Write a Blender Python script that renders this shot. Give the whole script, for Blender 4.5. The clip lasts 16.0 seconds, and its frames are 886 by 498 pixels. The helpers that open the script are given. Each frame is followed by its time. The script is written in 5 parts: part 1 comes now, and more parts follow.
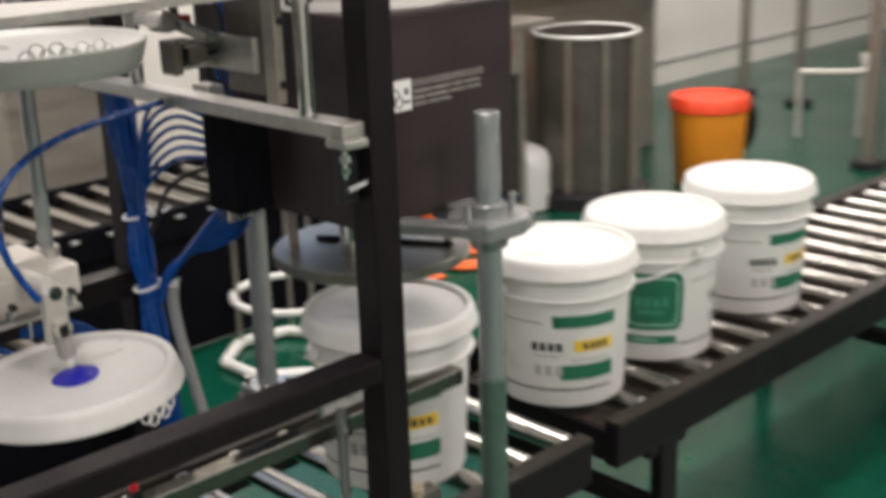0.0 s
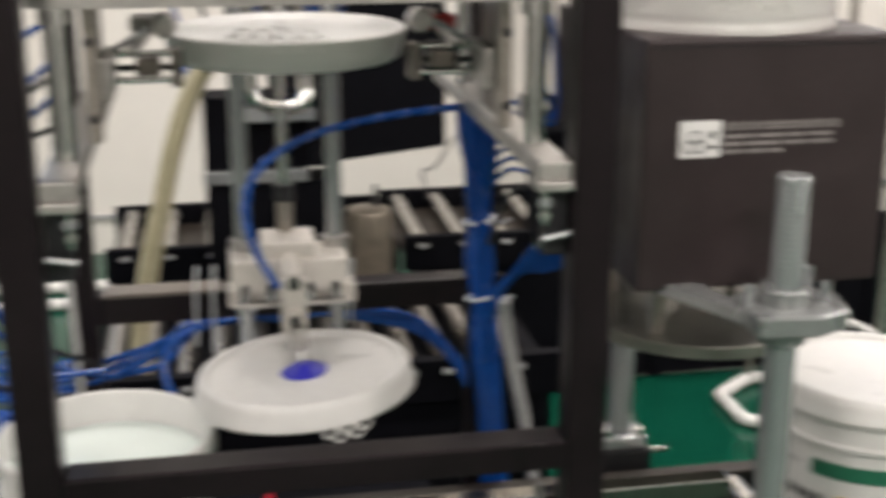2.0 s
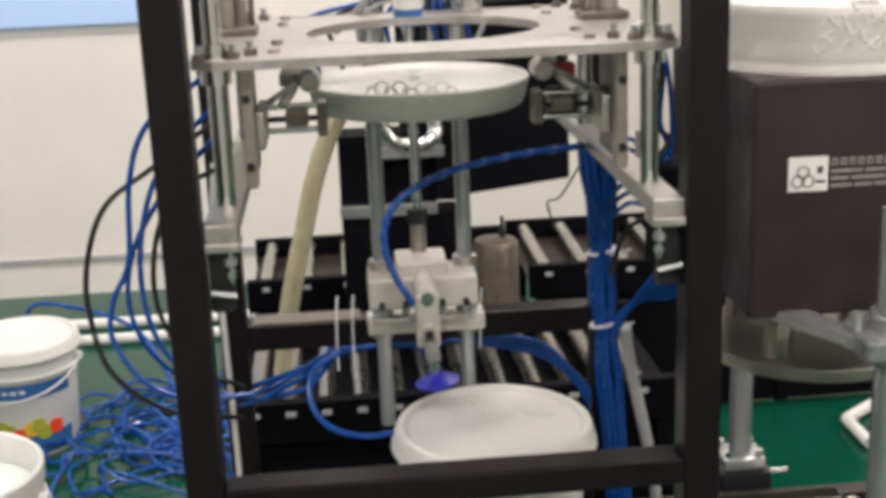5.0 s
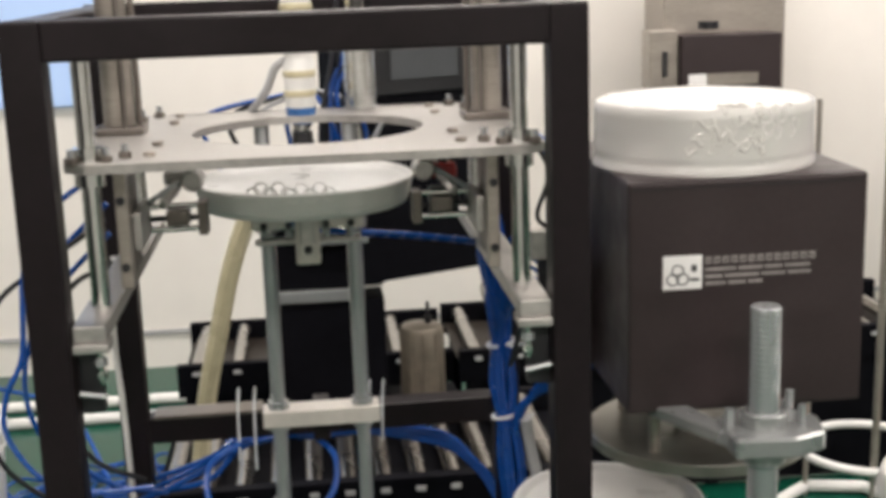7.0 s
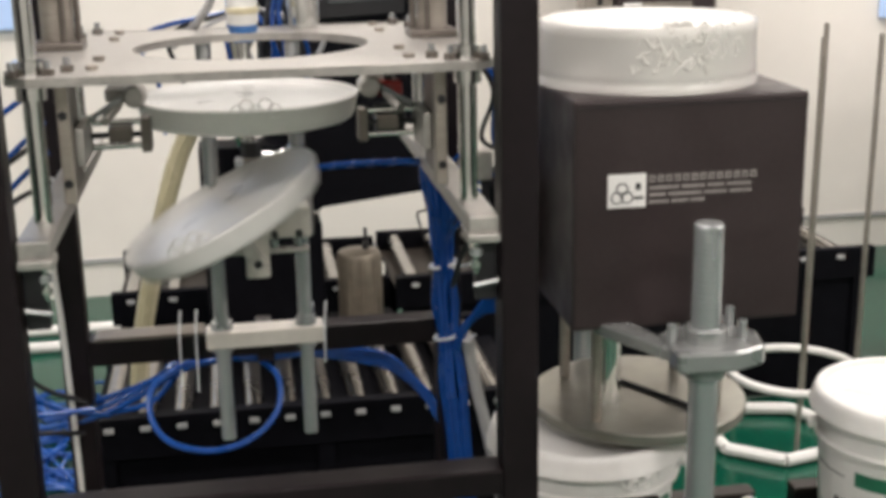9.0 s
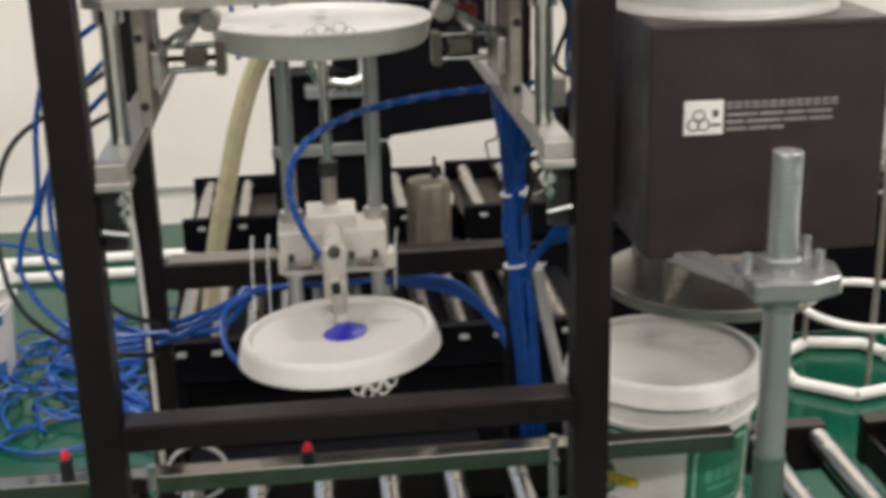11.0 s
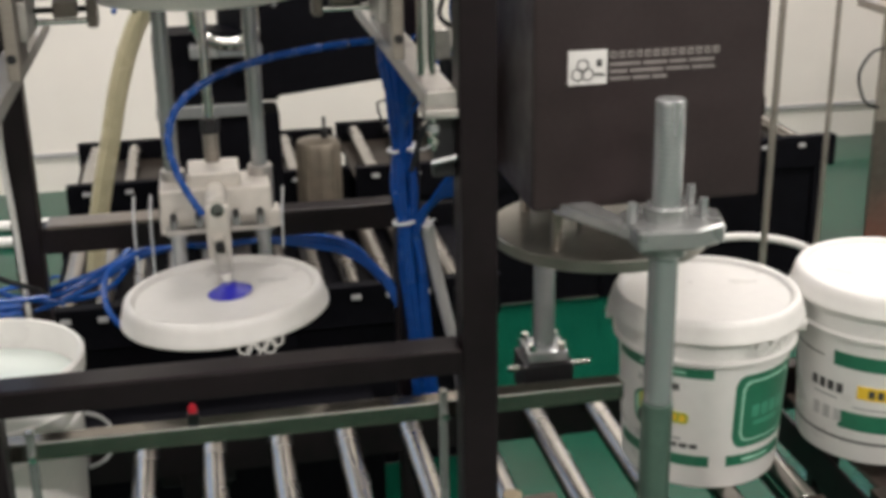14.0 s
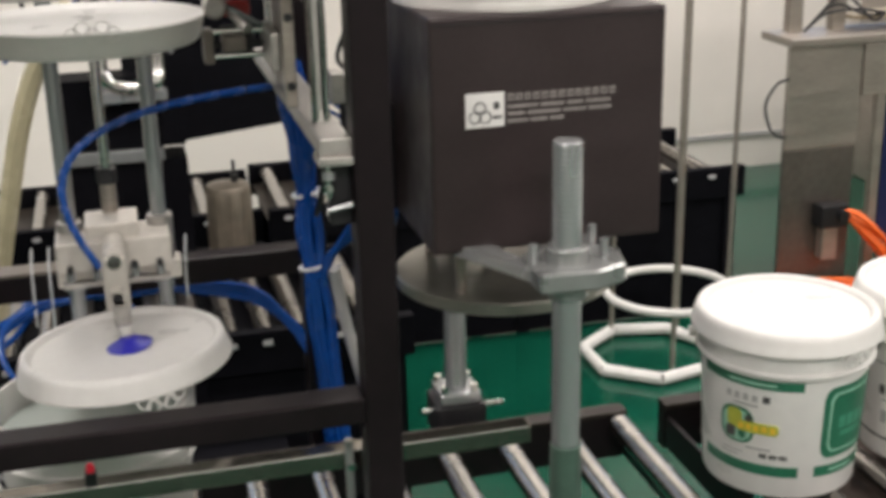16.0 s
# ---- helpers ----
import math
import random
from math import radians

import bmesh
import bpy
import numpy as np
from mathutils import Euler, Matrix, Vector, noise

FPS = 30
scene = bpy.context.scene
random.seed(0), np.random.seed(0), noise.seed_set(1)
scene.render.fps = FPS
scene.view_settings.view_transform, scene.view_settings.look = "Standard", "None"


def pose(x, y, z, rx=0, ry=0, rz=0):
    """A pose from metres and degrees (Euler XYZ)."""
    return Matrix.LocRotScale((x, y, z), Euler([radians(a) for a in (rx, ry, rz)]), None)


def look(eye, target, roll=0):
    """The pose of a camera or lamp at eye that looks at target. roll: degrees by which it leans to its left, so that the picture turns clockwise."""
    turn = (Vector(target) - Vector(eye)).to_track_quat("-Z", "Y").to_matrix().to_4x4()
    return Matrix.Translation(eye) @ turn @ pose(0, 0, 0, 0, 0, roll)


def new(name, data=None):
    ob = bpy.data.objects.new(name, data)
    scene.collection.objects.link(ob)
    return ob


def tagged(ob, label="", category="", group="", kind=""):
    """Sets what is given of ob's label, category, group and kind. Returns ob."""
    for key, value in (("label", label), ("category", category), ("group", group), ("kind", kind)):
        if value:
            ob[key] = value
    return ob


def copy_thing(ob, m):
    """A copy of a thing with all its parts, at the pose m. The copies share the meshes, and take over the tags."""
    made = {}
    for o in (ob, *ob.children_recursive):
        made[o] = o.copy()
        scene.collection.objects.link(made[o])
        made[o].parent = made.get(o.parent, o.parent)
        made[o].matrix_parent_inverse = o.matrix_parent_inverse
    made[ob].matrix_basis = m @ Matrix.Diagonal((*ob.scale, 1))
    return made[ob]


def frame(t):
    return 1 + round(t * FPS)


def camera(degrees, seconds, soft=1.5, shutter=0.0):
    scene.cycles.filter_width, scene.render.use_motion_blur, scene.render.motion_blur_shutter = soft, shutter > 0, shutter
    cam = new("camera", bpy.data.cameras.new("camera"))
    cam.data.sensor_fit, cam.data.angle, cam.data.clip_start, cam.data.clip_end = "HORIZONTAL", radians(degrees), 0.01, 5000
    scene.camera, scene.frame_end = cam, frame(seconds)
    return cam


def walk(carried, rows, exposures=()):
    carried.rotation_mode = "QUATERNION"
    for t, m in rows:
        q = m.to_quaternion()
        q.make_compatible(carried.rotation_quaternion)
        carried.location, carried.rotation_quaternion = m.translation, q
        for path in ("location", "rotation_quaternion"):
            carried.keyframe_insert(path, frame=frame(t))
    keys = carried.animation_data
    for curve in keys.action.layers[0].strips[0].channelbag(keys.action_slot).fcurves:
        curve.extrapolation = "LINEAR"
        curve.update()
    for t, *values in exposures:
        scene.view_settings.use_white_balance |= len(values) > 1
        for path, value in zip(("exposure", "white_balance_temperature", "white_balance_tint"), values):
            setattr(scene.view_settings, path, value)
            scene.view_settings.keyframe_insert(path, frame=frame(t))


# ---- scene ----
cam = camera(38.2, 16.0, soft=4.3, shutter=0.8)
PATH = [
    (0, (-0.542, -1.365, 1.568), (0.789, 0.003, 0.97), -2.0),
    (0.5, (-0.264, -1.407, 1.585), (0.846, 0.151, 0.999), -2.0),
    (1, (-0.058, -1.348, 1.558), (0.855, 0.34, 0.994), -1.1),
    (1.5, (0.069, -1.367, 1.562), (0.768, 0.412, 0.973), 0.4),
    (2, (0.204, -1.447, 1.552), (0.544, 0.433, 0.963), 0.0),
    (2.5, (0.19, -1.5, 1.561), (0.347, 0.408, 0.982), -0.9),
    (3, (0.154, -1.561, 1.566), (0.282, 0.352, 0.996), -1.1),
    (5.5, (0.218, -1.586, 1.615), (0.367, 0.338, 1.091), -2.4),
    (6, (0.268, -1.594, 1.63), (0.415, 0.34, 1.142), -2.2),
    (6.5, (0.297, -1.6, 1.638), (0.466, 0.341, 1.188), -2.0),
    (7, (0.318, -1.609, 1.636), (0.514, 0.333, 1.2), -1.9),
    (7.5, (0.318, -1.613, 1.629), (0.553, 0.321, 1.176), -1.6),
    (8, (0.313, -1.613, 1.62), (0.582, 0.31, 1.14), -1.4),
    (8.5, (0.298, -1.613, 1.617), (0.6, 0.297, 1.108), -1.2),
    (11, (0.28, -1.608, 1.604), (0.474, 0.278, 0.967), -1.5),
    (11.5, (0.26, -1.605, 1.607), (0.308, 0.287, 0.957), -3.1),
    (12, (0.282, -1.584, 1.59), (0.348, 0.304, 0.932), -2.8),
    (12.5, (0.308, -1.584, 1.585), (0.448, 0.296, 0.915), -2.2),
    (13, (0.313, -1.589, 1.582), (0.537, 0.278, 0.902), -1.5),
    (13.5, (0.309, -1.591, 1.581), (0.604, 0.264, 0.894), -1.3),
    (14, (0.301, -1.593, 1.578), (0.647, 0.252, 0.889), -1.0),
    (14.5, (0.302, -1.588, 1.578), (0.682, 0.251, 0.891), -1.1),
    (15, (0.31, -1.584, 1.584), (0.718, 0.252, 0.901), -1.3),
    (15.5, (0.327, -1.579, 1.583), (0.755, 0.258, 0.918), -1.6),
    (16, (0.342, -1.579, 1.587), (0.804, 0.258, 0.946), -1.4),
]
walk(cam, [(t, look(eye, target, roll)) for t, eye, target, roll in PATH],
     exposures=[(0, -0.15), (1.5, -0.12), (3, -0.09), (5.5, -0.07), (8.5, -0.09), (12, -0.07), (14, -0.12), (16, -0.17)])

# ---- light ----
world = bpy.data.worlds.new("hall_world")
scene.world = world
world.use_nodes = True
world.node_tree.nodes["Background"].inputs[0].default_value = (0.9, 0.95, 1.0, 1)
world.node_tree.nodes["Background"].inputs[1].default_value = 0.25
scene.view_settings.exposure = 0.0


def tube_light(x, y, z, length, power):
    data = bpy.data.lights.new("tube_lamp", "AREA")
    data.shape, data.size, data.size_y, data.energy, data.color = "RECTANGLE", length, 0.3, power, (1.0, 0.925, 0.885)
    ob = new("tube_lamp", data)
    ob.matrix_world = pose(x, y, z)
    return ob


# The last lamp, at (2.2, 2.9), is added to brighten the wall's right part.
LAMPS = [(lx, ly) for lx in (-2.6, 0.6, 3.8, 7.0) for ly in (-3.4, 0.0, 2.4)] + [(2.2, 2.9)]
for lx, ly in LAMPS:
    tube_light(lx, ly, 3.82, 1.5, {-3.4: 117, 0.0: 48, 2.4: 66, 2.9: 42}[ly])


# ---- materials ----
def material(name, color, rough=0.5, metal=0.0, grain=30.0, vary=0.12, bump=0.05, spots=0.0, stretch=(1, 1, 1), coat=0.0, spec=0.5):
    m = bpy.data.materials.new(name)
    m.use_nodes = True
    nt = m.node_tree
    b = nt.nodes["Principled BSDF"]
    b.inputs["Metallic"].default_value = metal
    b.inputs["Coat Weight"].default_value = coat
    b.inputs["Specular IOR Level"].default_value = spec
    co = nt.nodes.new("ShaderNodeTexCoord")
    mp = nt.nodes.new("ShaderNodeMapping")
    mp.inputs["Scale"].default_value = stretch
    nt.links.new(co.outputs["Object"], mp.inputs["Vector"])
    n1 = nt.nodes.new("ShaderNodeTexNoise")
    n1.inputs["Scale"].default_value, n1.inputs["Detail"].default_value = grain, 5
    n2 = nt.nodes.new("ShaderNodeTexNoise")
    n2.inputs["Scale"].default_value, n2.inputs["Detail"].default_value = grain * 0.13, 4
    for n in (n1, n2):
        nt.links.new(mp.outputs[0], n.inputs["Vector"])
    mix = nt.nodes.new("ShaderNodeMath")
    mix.operation = "MULTIPLY_ADD"
    mix.inputs[1].default_value = 0.5
    nt.links.new(n1.outputs["Fac"], mix.inputs[0])
    half = nt.nodes.new("ShaderNodeMath")
    half.operation = "MULTIPLY"
    half.inputs[1].default_value = 0.5
    nt.links.new(n2.outputs["Fac"], half.inputs[0])
    nt.links.new(half.outputs[0], mix.inputs[2])
    ramp = nt.nodes.new("ShaderNodeMapRange")
    ramp.inputs["From Min"].default_value, ramp.inputs["From Max"].default_value = 0.3, 0.7
    ramp.inputs["To Min"].default_value, ramp.inputs["To Max"].default_value = 1 - vary, 1 + vary
    nt.links.new(mix.outputs[0], ramp.inputs["Value"])
    col = nt.nodes.new("ShaderNodeVectorMath")
    col.operation = "SCALE"
    col.inputs[0].default_value = color
    nt.links.new(ramp.outputs[0], col.inputs["Scale"])
    nt.links.new(col.outputs[0], b.inputs["Base Color"])
    rr = nt.nodes.new("ShaderNodeMapRange")
    rr.inputs["From Min"].default_value, rr.inputs["From Max"].default_value = 0.3, 0.7
    rr.inputs["To Min"].default_value, rr.inputs["To Max"].default_value = max(0.02, rough - 0.1), min(1, rough + 0.1)
    nt.links.new(n2.outputs["Fac"], rr.inputs["Value"])
    nt.links.new(rr.outputs[0], b.inputs["Roughness"])
    if bump:
        bp = nt.nodes.new("ShaderNodeBump")
        bp.inputs["Strength"].default_value, bp.inputs["Distance"].default_value = bump, 0.002
        nt.links.new(n1.outputs["Fac"], bp.inputs["Height"])
        nt.links.new(bp.outputs[0], b.inputs["Normal"])
    return m


M_FRAME = material("dark_paint", (0.0098, 0.0064, 0.0078), 0.38, grain=60, vary=0.3, bump=0.10, spec=0.24)
M_BOX = material("brown_black_powder_paint", (0.031, 0.0215, 0.0222), 0.45, grain=120, vary=0.15, bump=0.15, spec=0.35)
M_BLACK = material("black_plastic", (0.012, 0.012, 0.014), 0.45, grain=50, vary=0.3)
M_NAVY = material("black_cabinet_paint", (0.0050, 0.0050, 0.0068), 0.62, grain=40, vary=0.3, spec=0.04)
M_ALU = material("milled_aluminium", (0.43, 0.415, 0.39), 0.40, 0.7, grain=70, vary=0.24, stretch=(1, 8, 1))
M_ALUP = material("white_anodised_aluminium", (0.62, 0.59, 0.54), 0.45, 0.3, grain=60, vary=0.1)
M_ZINC = material("galvanised_steel", (0.43, 0.445, 0.45), 0.24, 0.65, grain=40, vary=0.09, bump=0.02, stretch=(1, 1, 0.15))
M_CHROME = material("bright_steel", (0.72, 0.72, 0.70), 0.16, 1.0, grain=40, vary=0.1, bump=0.02)
M_ROLL = material("roller_steel", (0.44, 0.425, 0.40), 0.25, 1.0, grain=25, vary=0.10, bump=0.01)
# Darker copy of the roller steel; dark reflections are put into its colour.
M_ROLLDARK = material("darkened_roller_steel", (0.30, 0.285, 0.265), 0.30, 1.0, grain=25, vary=0.15, bump=0.01)
M_RAIL = material("worn_rail_steel", (0.20, 0.185, 0.16), 0.15, 0.9, grain=20, vary=0.25, bump=0.02)
M_BRIDGE = material("dull_plated_steel", (0.33, 0.34, 0.335), 0.24, 0.6, grain=45, vary=0.12, bump=0.02)
M_DISC = material("ground_steel_plate", (0.25, 0.245, 0.215), 0.34, 0.75, grain=9, vary=0.5)
M_CABLE = material("red_orange_cable", (0.80, 0.14, 0.02), 0.4, grain=60, vary=0.1)
M_SLEEVE = material("green_grey_sleeve", (0.13, 0.20, 0.165), 0.3, 0.6, grain=40, vary=0.15)
M_STAIN = material("stainless_sheet", (0.36, 0.325, 0.285), 0.42, 0.65, grain=30, vary=0.2, stretch=(1, 1, 6))
M_PIPE = material("brown_grey_steel_pipe", (0.165, 0.145, 0.128), 0.38, 0.7, grain=40, vary=0.2)
M_BRASS = material("tarnished_canister_steel", (0.22, 0.19, 0.15), 0.40, 0.5, grain=40, vary=0.2)
M_WHITE = material("white_bucket_plastic", (0.77, 0.76, 0.735), 0.34, grain=40, vary=0.05, bump=0.04)
M_LID = material("white_lid_plastic", (0.80, 0.79, 0.765), 0.33, grain=45, vary=0.05, bump=0.05)
M_PAINT = material("white_wet_paint", (0.67, 0.74, 0.70), 0.22, grain=10, vary=0.05)
M_MARK = material("grey_ink", (0.40, 0.40, 0.39), 0.6, grain=60, vary=0.1)
M_GREEN = material("green_label_ink", (0.015, 0.13, 0.07), 0.45, grain=70, vary=0.15)
M_PALE = material("pale_green_label_ink", (0.30, 0.55, 0.42), 0.45, grain=70, vary=0.1)
M_MIDGREEN = material("mid_green_label_ink", (0.05, 0.24, 0.15), 0.45, grain=70, vary=0.15)
M_YELLOW = material("yellow_label_ink", (0.75, 0.50, 0.04), 0.45, grain=70, vary=0.12)
M_OLIVE = material("olive_label_ink", (0.40, 0.42, 0.05), 0.5, grain=70, vary=0.2)
M_INK = material("dark_label_ink", (0.05, 0.05, 0.05), 0.5, grain=70, vary=0.2)
M_LBLUE = material("blue_label_ink", (0.03, 0.12, 0.32), 0.45, grain=70, vary=0.2)
M_ORANGE = material("orange_plastic", (0.80, 0.28, 0.02), 0.4, grain=40, vary=0.08)
M_RED = material("red_orange_plastic", (0.85, 0.07, 0.02), 0.4, grain=40, vary=0.08)
M_PLUG = material("dark_red_plastic", (0.28, 0.012, 0.010), 0.4, grain=40, vary=0.1)
M_BAY = material("dark_bay_panel", (0.030, 0.033, 0.032), 0.12, grain=10, vary=0.2, bump=0)
M_BAYBLUE = material("dark_blue_paint", (0.008, 0.013, 0.07), 0.45, grain=30, vary=0.15)
M_HOSE = material("blue_hose", (0.006, 0.066, 0.31), 0.25, grain=60, vary=0.15)
M_CUP = material("blue_rubber", (0.015, 0.015, 0.36), 0.4, grain=60, vary=0.15)
M_TUBE = material("milky_yellow_tube", (0.52, 0.47, 0.31), 0.3, grain=40, vary=0.1)
M_GREYH = material("grey_hose", (0.42, 0.42, 0.42), 0.4, grain=50, vary=0.1)
M_WHOSE = material("white_hose", (0.72, 0.71, 0.68), 0.4, grain=50, vary=0.08)
M_TIE = material("nylon_tie", (0.75, 0.78, 0.8), 0.4, grain=60, vary=0.05)
M_FLOOR = material("green_epoxy", (0.003, 0.060, 0.035), 0.20, grain=6, vary=0.22, bump=0.02, spec=0.40)
M_WALL = material("cream_wall_panel", (0.80, 0.765, 0.71), 0.6, grain=8, vary=0.03, bump=0.05)
M_FARWALL = material("grey_far_wall", (0.44, 0.425, 0.40), 0.8, grain=6, vary=0.1)
M_CEIL = material("grey_ceiling", (0.40, 0.39, 0.37), 0.8, grain=8, vary=0.03)
M_SCREEN = material("dark_glass_screen", (0.08, 0.085, 0.09), 0.15, grain=10, vary=0.1, bump=0)
M_BLUE = material("blue_paint", (0.015, 0.035, 0.30), 0.45, grain=30, vary=0.15)
M_PRINT = material("dim_grey_print", (0.23, 0.21, 0.20), 0.6, grain=200, vary=0.35)
M_PAPER = material("white_sticker", (0.80, 0.79, 0.77), 0.55, grain=60, vary=0.04)
M_TRAY = material("dark_brown_sheet", (0.022, 0.017, 0.013), 0.5, grain=30, vary=0.3, spec=0.3)
M_RUST = material("brown_dirty_tray", (0.085, 0.066, 0.056), 0.5, grain=12, vary=0.4, spec=0.3)
M_TAN = material("tan_board", (0.30, 0.25, 0.17), 0.6, grain=30, vary=0.15)


def emit(name, color, strength):
    m = bpy.data.materials.new(name)
    m.use_nodes = True
    b = m.node_tree.nodes["Principled BSDF"]
    b.inputs["Base Color"].default_value = (*color, 1)
    b.inputs["Emission Color"].default_value = (*color, 1)
    b.inputs["Emission Strength"].default_value = strength
    return m


def let_light_through(m, share, color):
    """Thin white plastic: some of the light passes through the sheet."""
    nt = m.node_tree
    out, b = nt.nodes["Material Output"], nt.nodes["Principled BSDF"]
    tr = nt.nodes.new("ShaderNodeBsdfTranslucent")
    tr.inputs["Color"].default_value = (*color, 1)
    mix = nt.nodes.new("ShaderNodeMixShader")
    mix.inputs[0].default_value = share
    nt.links.new(b.outputs[0], mix.inputs[1])
    nt.links.new(tr.outputs[0], mix.inputs[2])
    nt.links.new(mix.outputs[0], out.inputs["Surface"])


let_light_through(M_LID, 0.2, (0.82, 0.81, 0.78))
let_light_through(M_WHITE, 0.12, (0.78, 0.77, 0.74))

M_GLOW = emit("tube_diffuser", (1.0, 0.96, 0.9), 4.0)
M_LED = emit("red_led", (0.55, 0.01, 0.03), 0.15)
M_WINDOW = emit("blue_window_daylight", (0.34, 0.46, 0.68), 0.5)


def thin_film():
    m = bpy.data.materials.new("wrapping_film")
    m.use_nodes = True
    b = m.node_tree.nodes["Principled BSDF"]
    b.inputs["Base Color"].default_value = (0.82, 0.80, 0.76, 1)
    b.inputs["Roughness"].default_value = 0.22
    b.inputs["Alpha"].default_value = 0.5
    return m


M_FILM = thin_film()


# ---- mesh helpers ----
def part(name, bm, mat, parent=None, label="", m=None):
    me = bpy.data.meshes.new(name)
    bm.normal_update()
    bm.to_mesh(me)
    bm.free()
    me.materials.append(mat)
    ob = new(name, me)
    if parent:
        ob.parent = parent
    if m is not None:
        ob.matrix_local = m
    if label:
        ob["label"] = label
    return ob


def thing(name, m, label, category, group="", kind=""):
    ob = new(name)
    ob.empty_display_size = 0.05
    ob.matrix_world = m
    return tagged(ob, label, category, group, kind)


def smooth(bm, angle=40):
    for f in bm.faces:
        f.smooth = True
    lim = radians(angle)
    for e in bm.edges:
        if len(e.link_faces) == 2 and e.link_faces[0].normal.angle(e.link_faces[1].normal, 0) > lim:
            e.smooth = False
    return bm


def box(x0, y0, z0, x1, y1, z1, bevel=0.0, bm=None, turn=None):
    b = bmesh.new()
    bmesh.ops.create_cube(b, size=1)
    for v in b.verts:
        v.co = Vector((x0 + (v.co.x + 0.5) * (x1 - x0), y0 + (v.co.y + 0.5) * (y1 - y0), z0 + (v.co.z + 0.5) * (z1 - z0)))
    if bevel:
        bmesh.ops.bevel(b, geom=b.edges[:], offset=bevel, segments=2, affect="EDGES", profile=0.6)
    if turn is not None:
        bmesh.ops.transform(b, matrix=turn, verts=b.verts)
    return join(bm, b)


def join(bm, b):
    if bm is None:
        return b
    me = bpy.data.meshes.new("tmp")
    b.to_mesh(me)
    b.free()
    bm.from_mesh(me)
    bpy.data.meshes.remove(me)
    return bm


def cyl(p0, p1, r, bm=None, r1=None, seg=20, bevel=0.0):
    p0, p1 = Vector(p0), Vector(p1)
    d = p1 - p0
    prof = [(0, 0), (r, 0), (r if r1 is None else r1, d.length), (0, d.length)]
    if bevel:
        ra = r if r1 is None else r1
        prof = [(0, 0), (r - bevel, 0), (r, bevel), (ra, d.length - bevel), (ra - bevel, d.length), (0, d.length)]
    b = lathe(prof, seg)
    bmesh.ops.transform(b, matrix=Matrix.Translation(p0) @ d.to_track_quat("Z", "Y").to_matrix().to_4x4(), verts=b.verts)
    return join(bm, b)


def lathe(profile, seg=48, bm=None):
    """A turned form about z; profile rows are (radius, height)."""
    b = bmesh.new()
    rings = []
    for r, z in profile:
        if r < 1e-6:
            rings.append([b.verts.new((0, 0, z))])
        else:
            rings.append([b.verts.new((r * math.cos(2 * math.pi * i / seg), r * math.sin(2 * math.pi * i / seg), z)) for i in range(seg)])
    for a, c in zip(rings, rings[1:]):
        for i in range(seg):
            j = (i + 1) % seg
            q = [a[i % len(a)], a[j % len(a)], c[j % len(c)], c[i % len(c)]]
            q = list(dict.fromkeys(q))
            if len(q) > 2:
                b.faces.new(q)
    bmesh.ops.recalc_face_normals(b, faces=b.faces)
    smooth(b)
    return join(bm, b)


def spline(points, n=10):
    """A smooth row of places through the points."""
    p = [Vector(q) for q in points]
    p = [2 * p[0] - p[1]] + p + [2 * p[-1] - p[-2]]
    out = []
    for a, b, c, d in zip(p, p[1:], p[2:], p[3:]):
        for i in range(n):
            t = i / n
            out.append(0.5 * (2 * b + (c - a) * t + (2 * a - 5 * b + 4 * c - d) * t * t + (3 * b - a - 3 * c + d) * t ** 3))
    out.append(p[-2])
    return out


def hose(points, r, bm=None, n=8, seg=8):
    line = spline(points, n)
    b = bmesh.new()
    rings, up = [], Vector((0.3, 0.2, 1)).normalized()
    for i, q in enumerate(line):
        d = (line[min(i + 1, len(line) - 1)] - line[max(i - 1, 0)]).normalized()
        side = d.cross(up)
        if side.length < 1e-3:
            side = d.cross(Vector((1, 0, 0)))
        side.normalize()
        up = side.cross(d).normalized()
        rings.append([b.verts.new(q + r * (math.cos(2 * math.pi * k / seg) * side + math.sin(2 * math.pi * k / seg) * up)) for k in range(seg)])
    for a, c in zip(rings, rings[1:]):
        for k in range(seg):
            b.faces.new((a[k], a[(k + 1) % seg], c[(k + 1) % seg], c[k]))
    b.faces.new(rings[0])
    b.faces.new(rings[-1])
    bmesh.ops.recalc_face_normals(b, faces=b.faces)
    smooth(b)
    return join(bm, b)


def slab(outline, z0, z1, bevel=0.0, bm=None):
    """A plate of any outline between two heights."""
    b = bmesh.new()
    f = b.faces.new([b.verts.new((x, y, z0)) for x, y in outline])
    top = bmesh.ops.extrude_face_region(b, geom=[f])
    for v in [g for g in top["geom"] if isinstance(g, bmesh.types.BMVert)]:
        v.co.z = z1
    bmesh.ops.recalc_face_normals(b, faces=b.faces)
    if bevel:
        bmesh.ops.bevel(b, geom=b.edges[:], offset=bevel, segments=1, affect="EDGES")
    return join(bm, b)


def curved_patch(r0, r1, z0, z1, a0, a1, lift=0.0008, n=10, bm=None):
    """A thin printed patch on a tapered round wall: radius r0 at z0, r1 at z1, from a0 to a1 degrees."""
    b = bmesh.new()
    rows = []
    for k in range(n + 1):
        a = radians(a0 + (a1 - a0) * k / n)
        rows.append([b.verts.new(((r + h) * math.cos(a), (r + h) * math.sin(a), z)) for r, z, h in ((r0, z0, -0.001), (r0, z0, lift), (r1, z1, lift), (r1, z1, -0.001))])
    for p, q in zip(rows, rows[1:]):
        for i in range(3):
            b.faces.new((p[i], q[i], q[i + 1], p[i + 1]))
    bmesh.ops.recalc_face_normals(b, faces=b.faces)
    return join(bm, b)


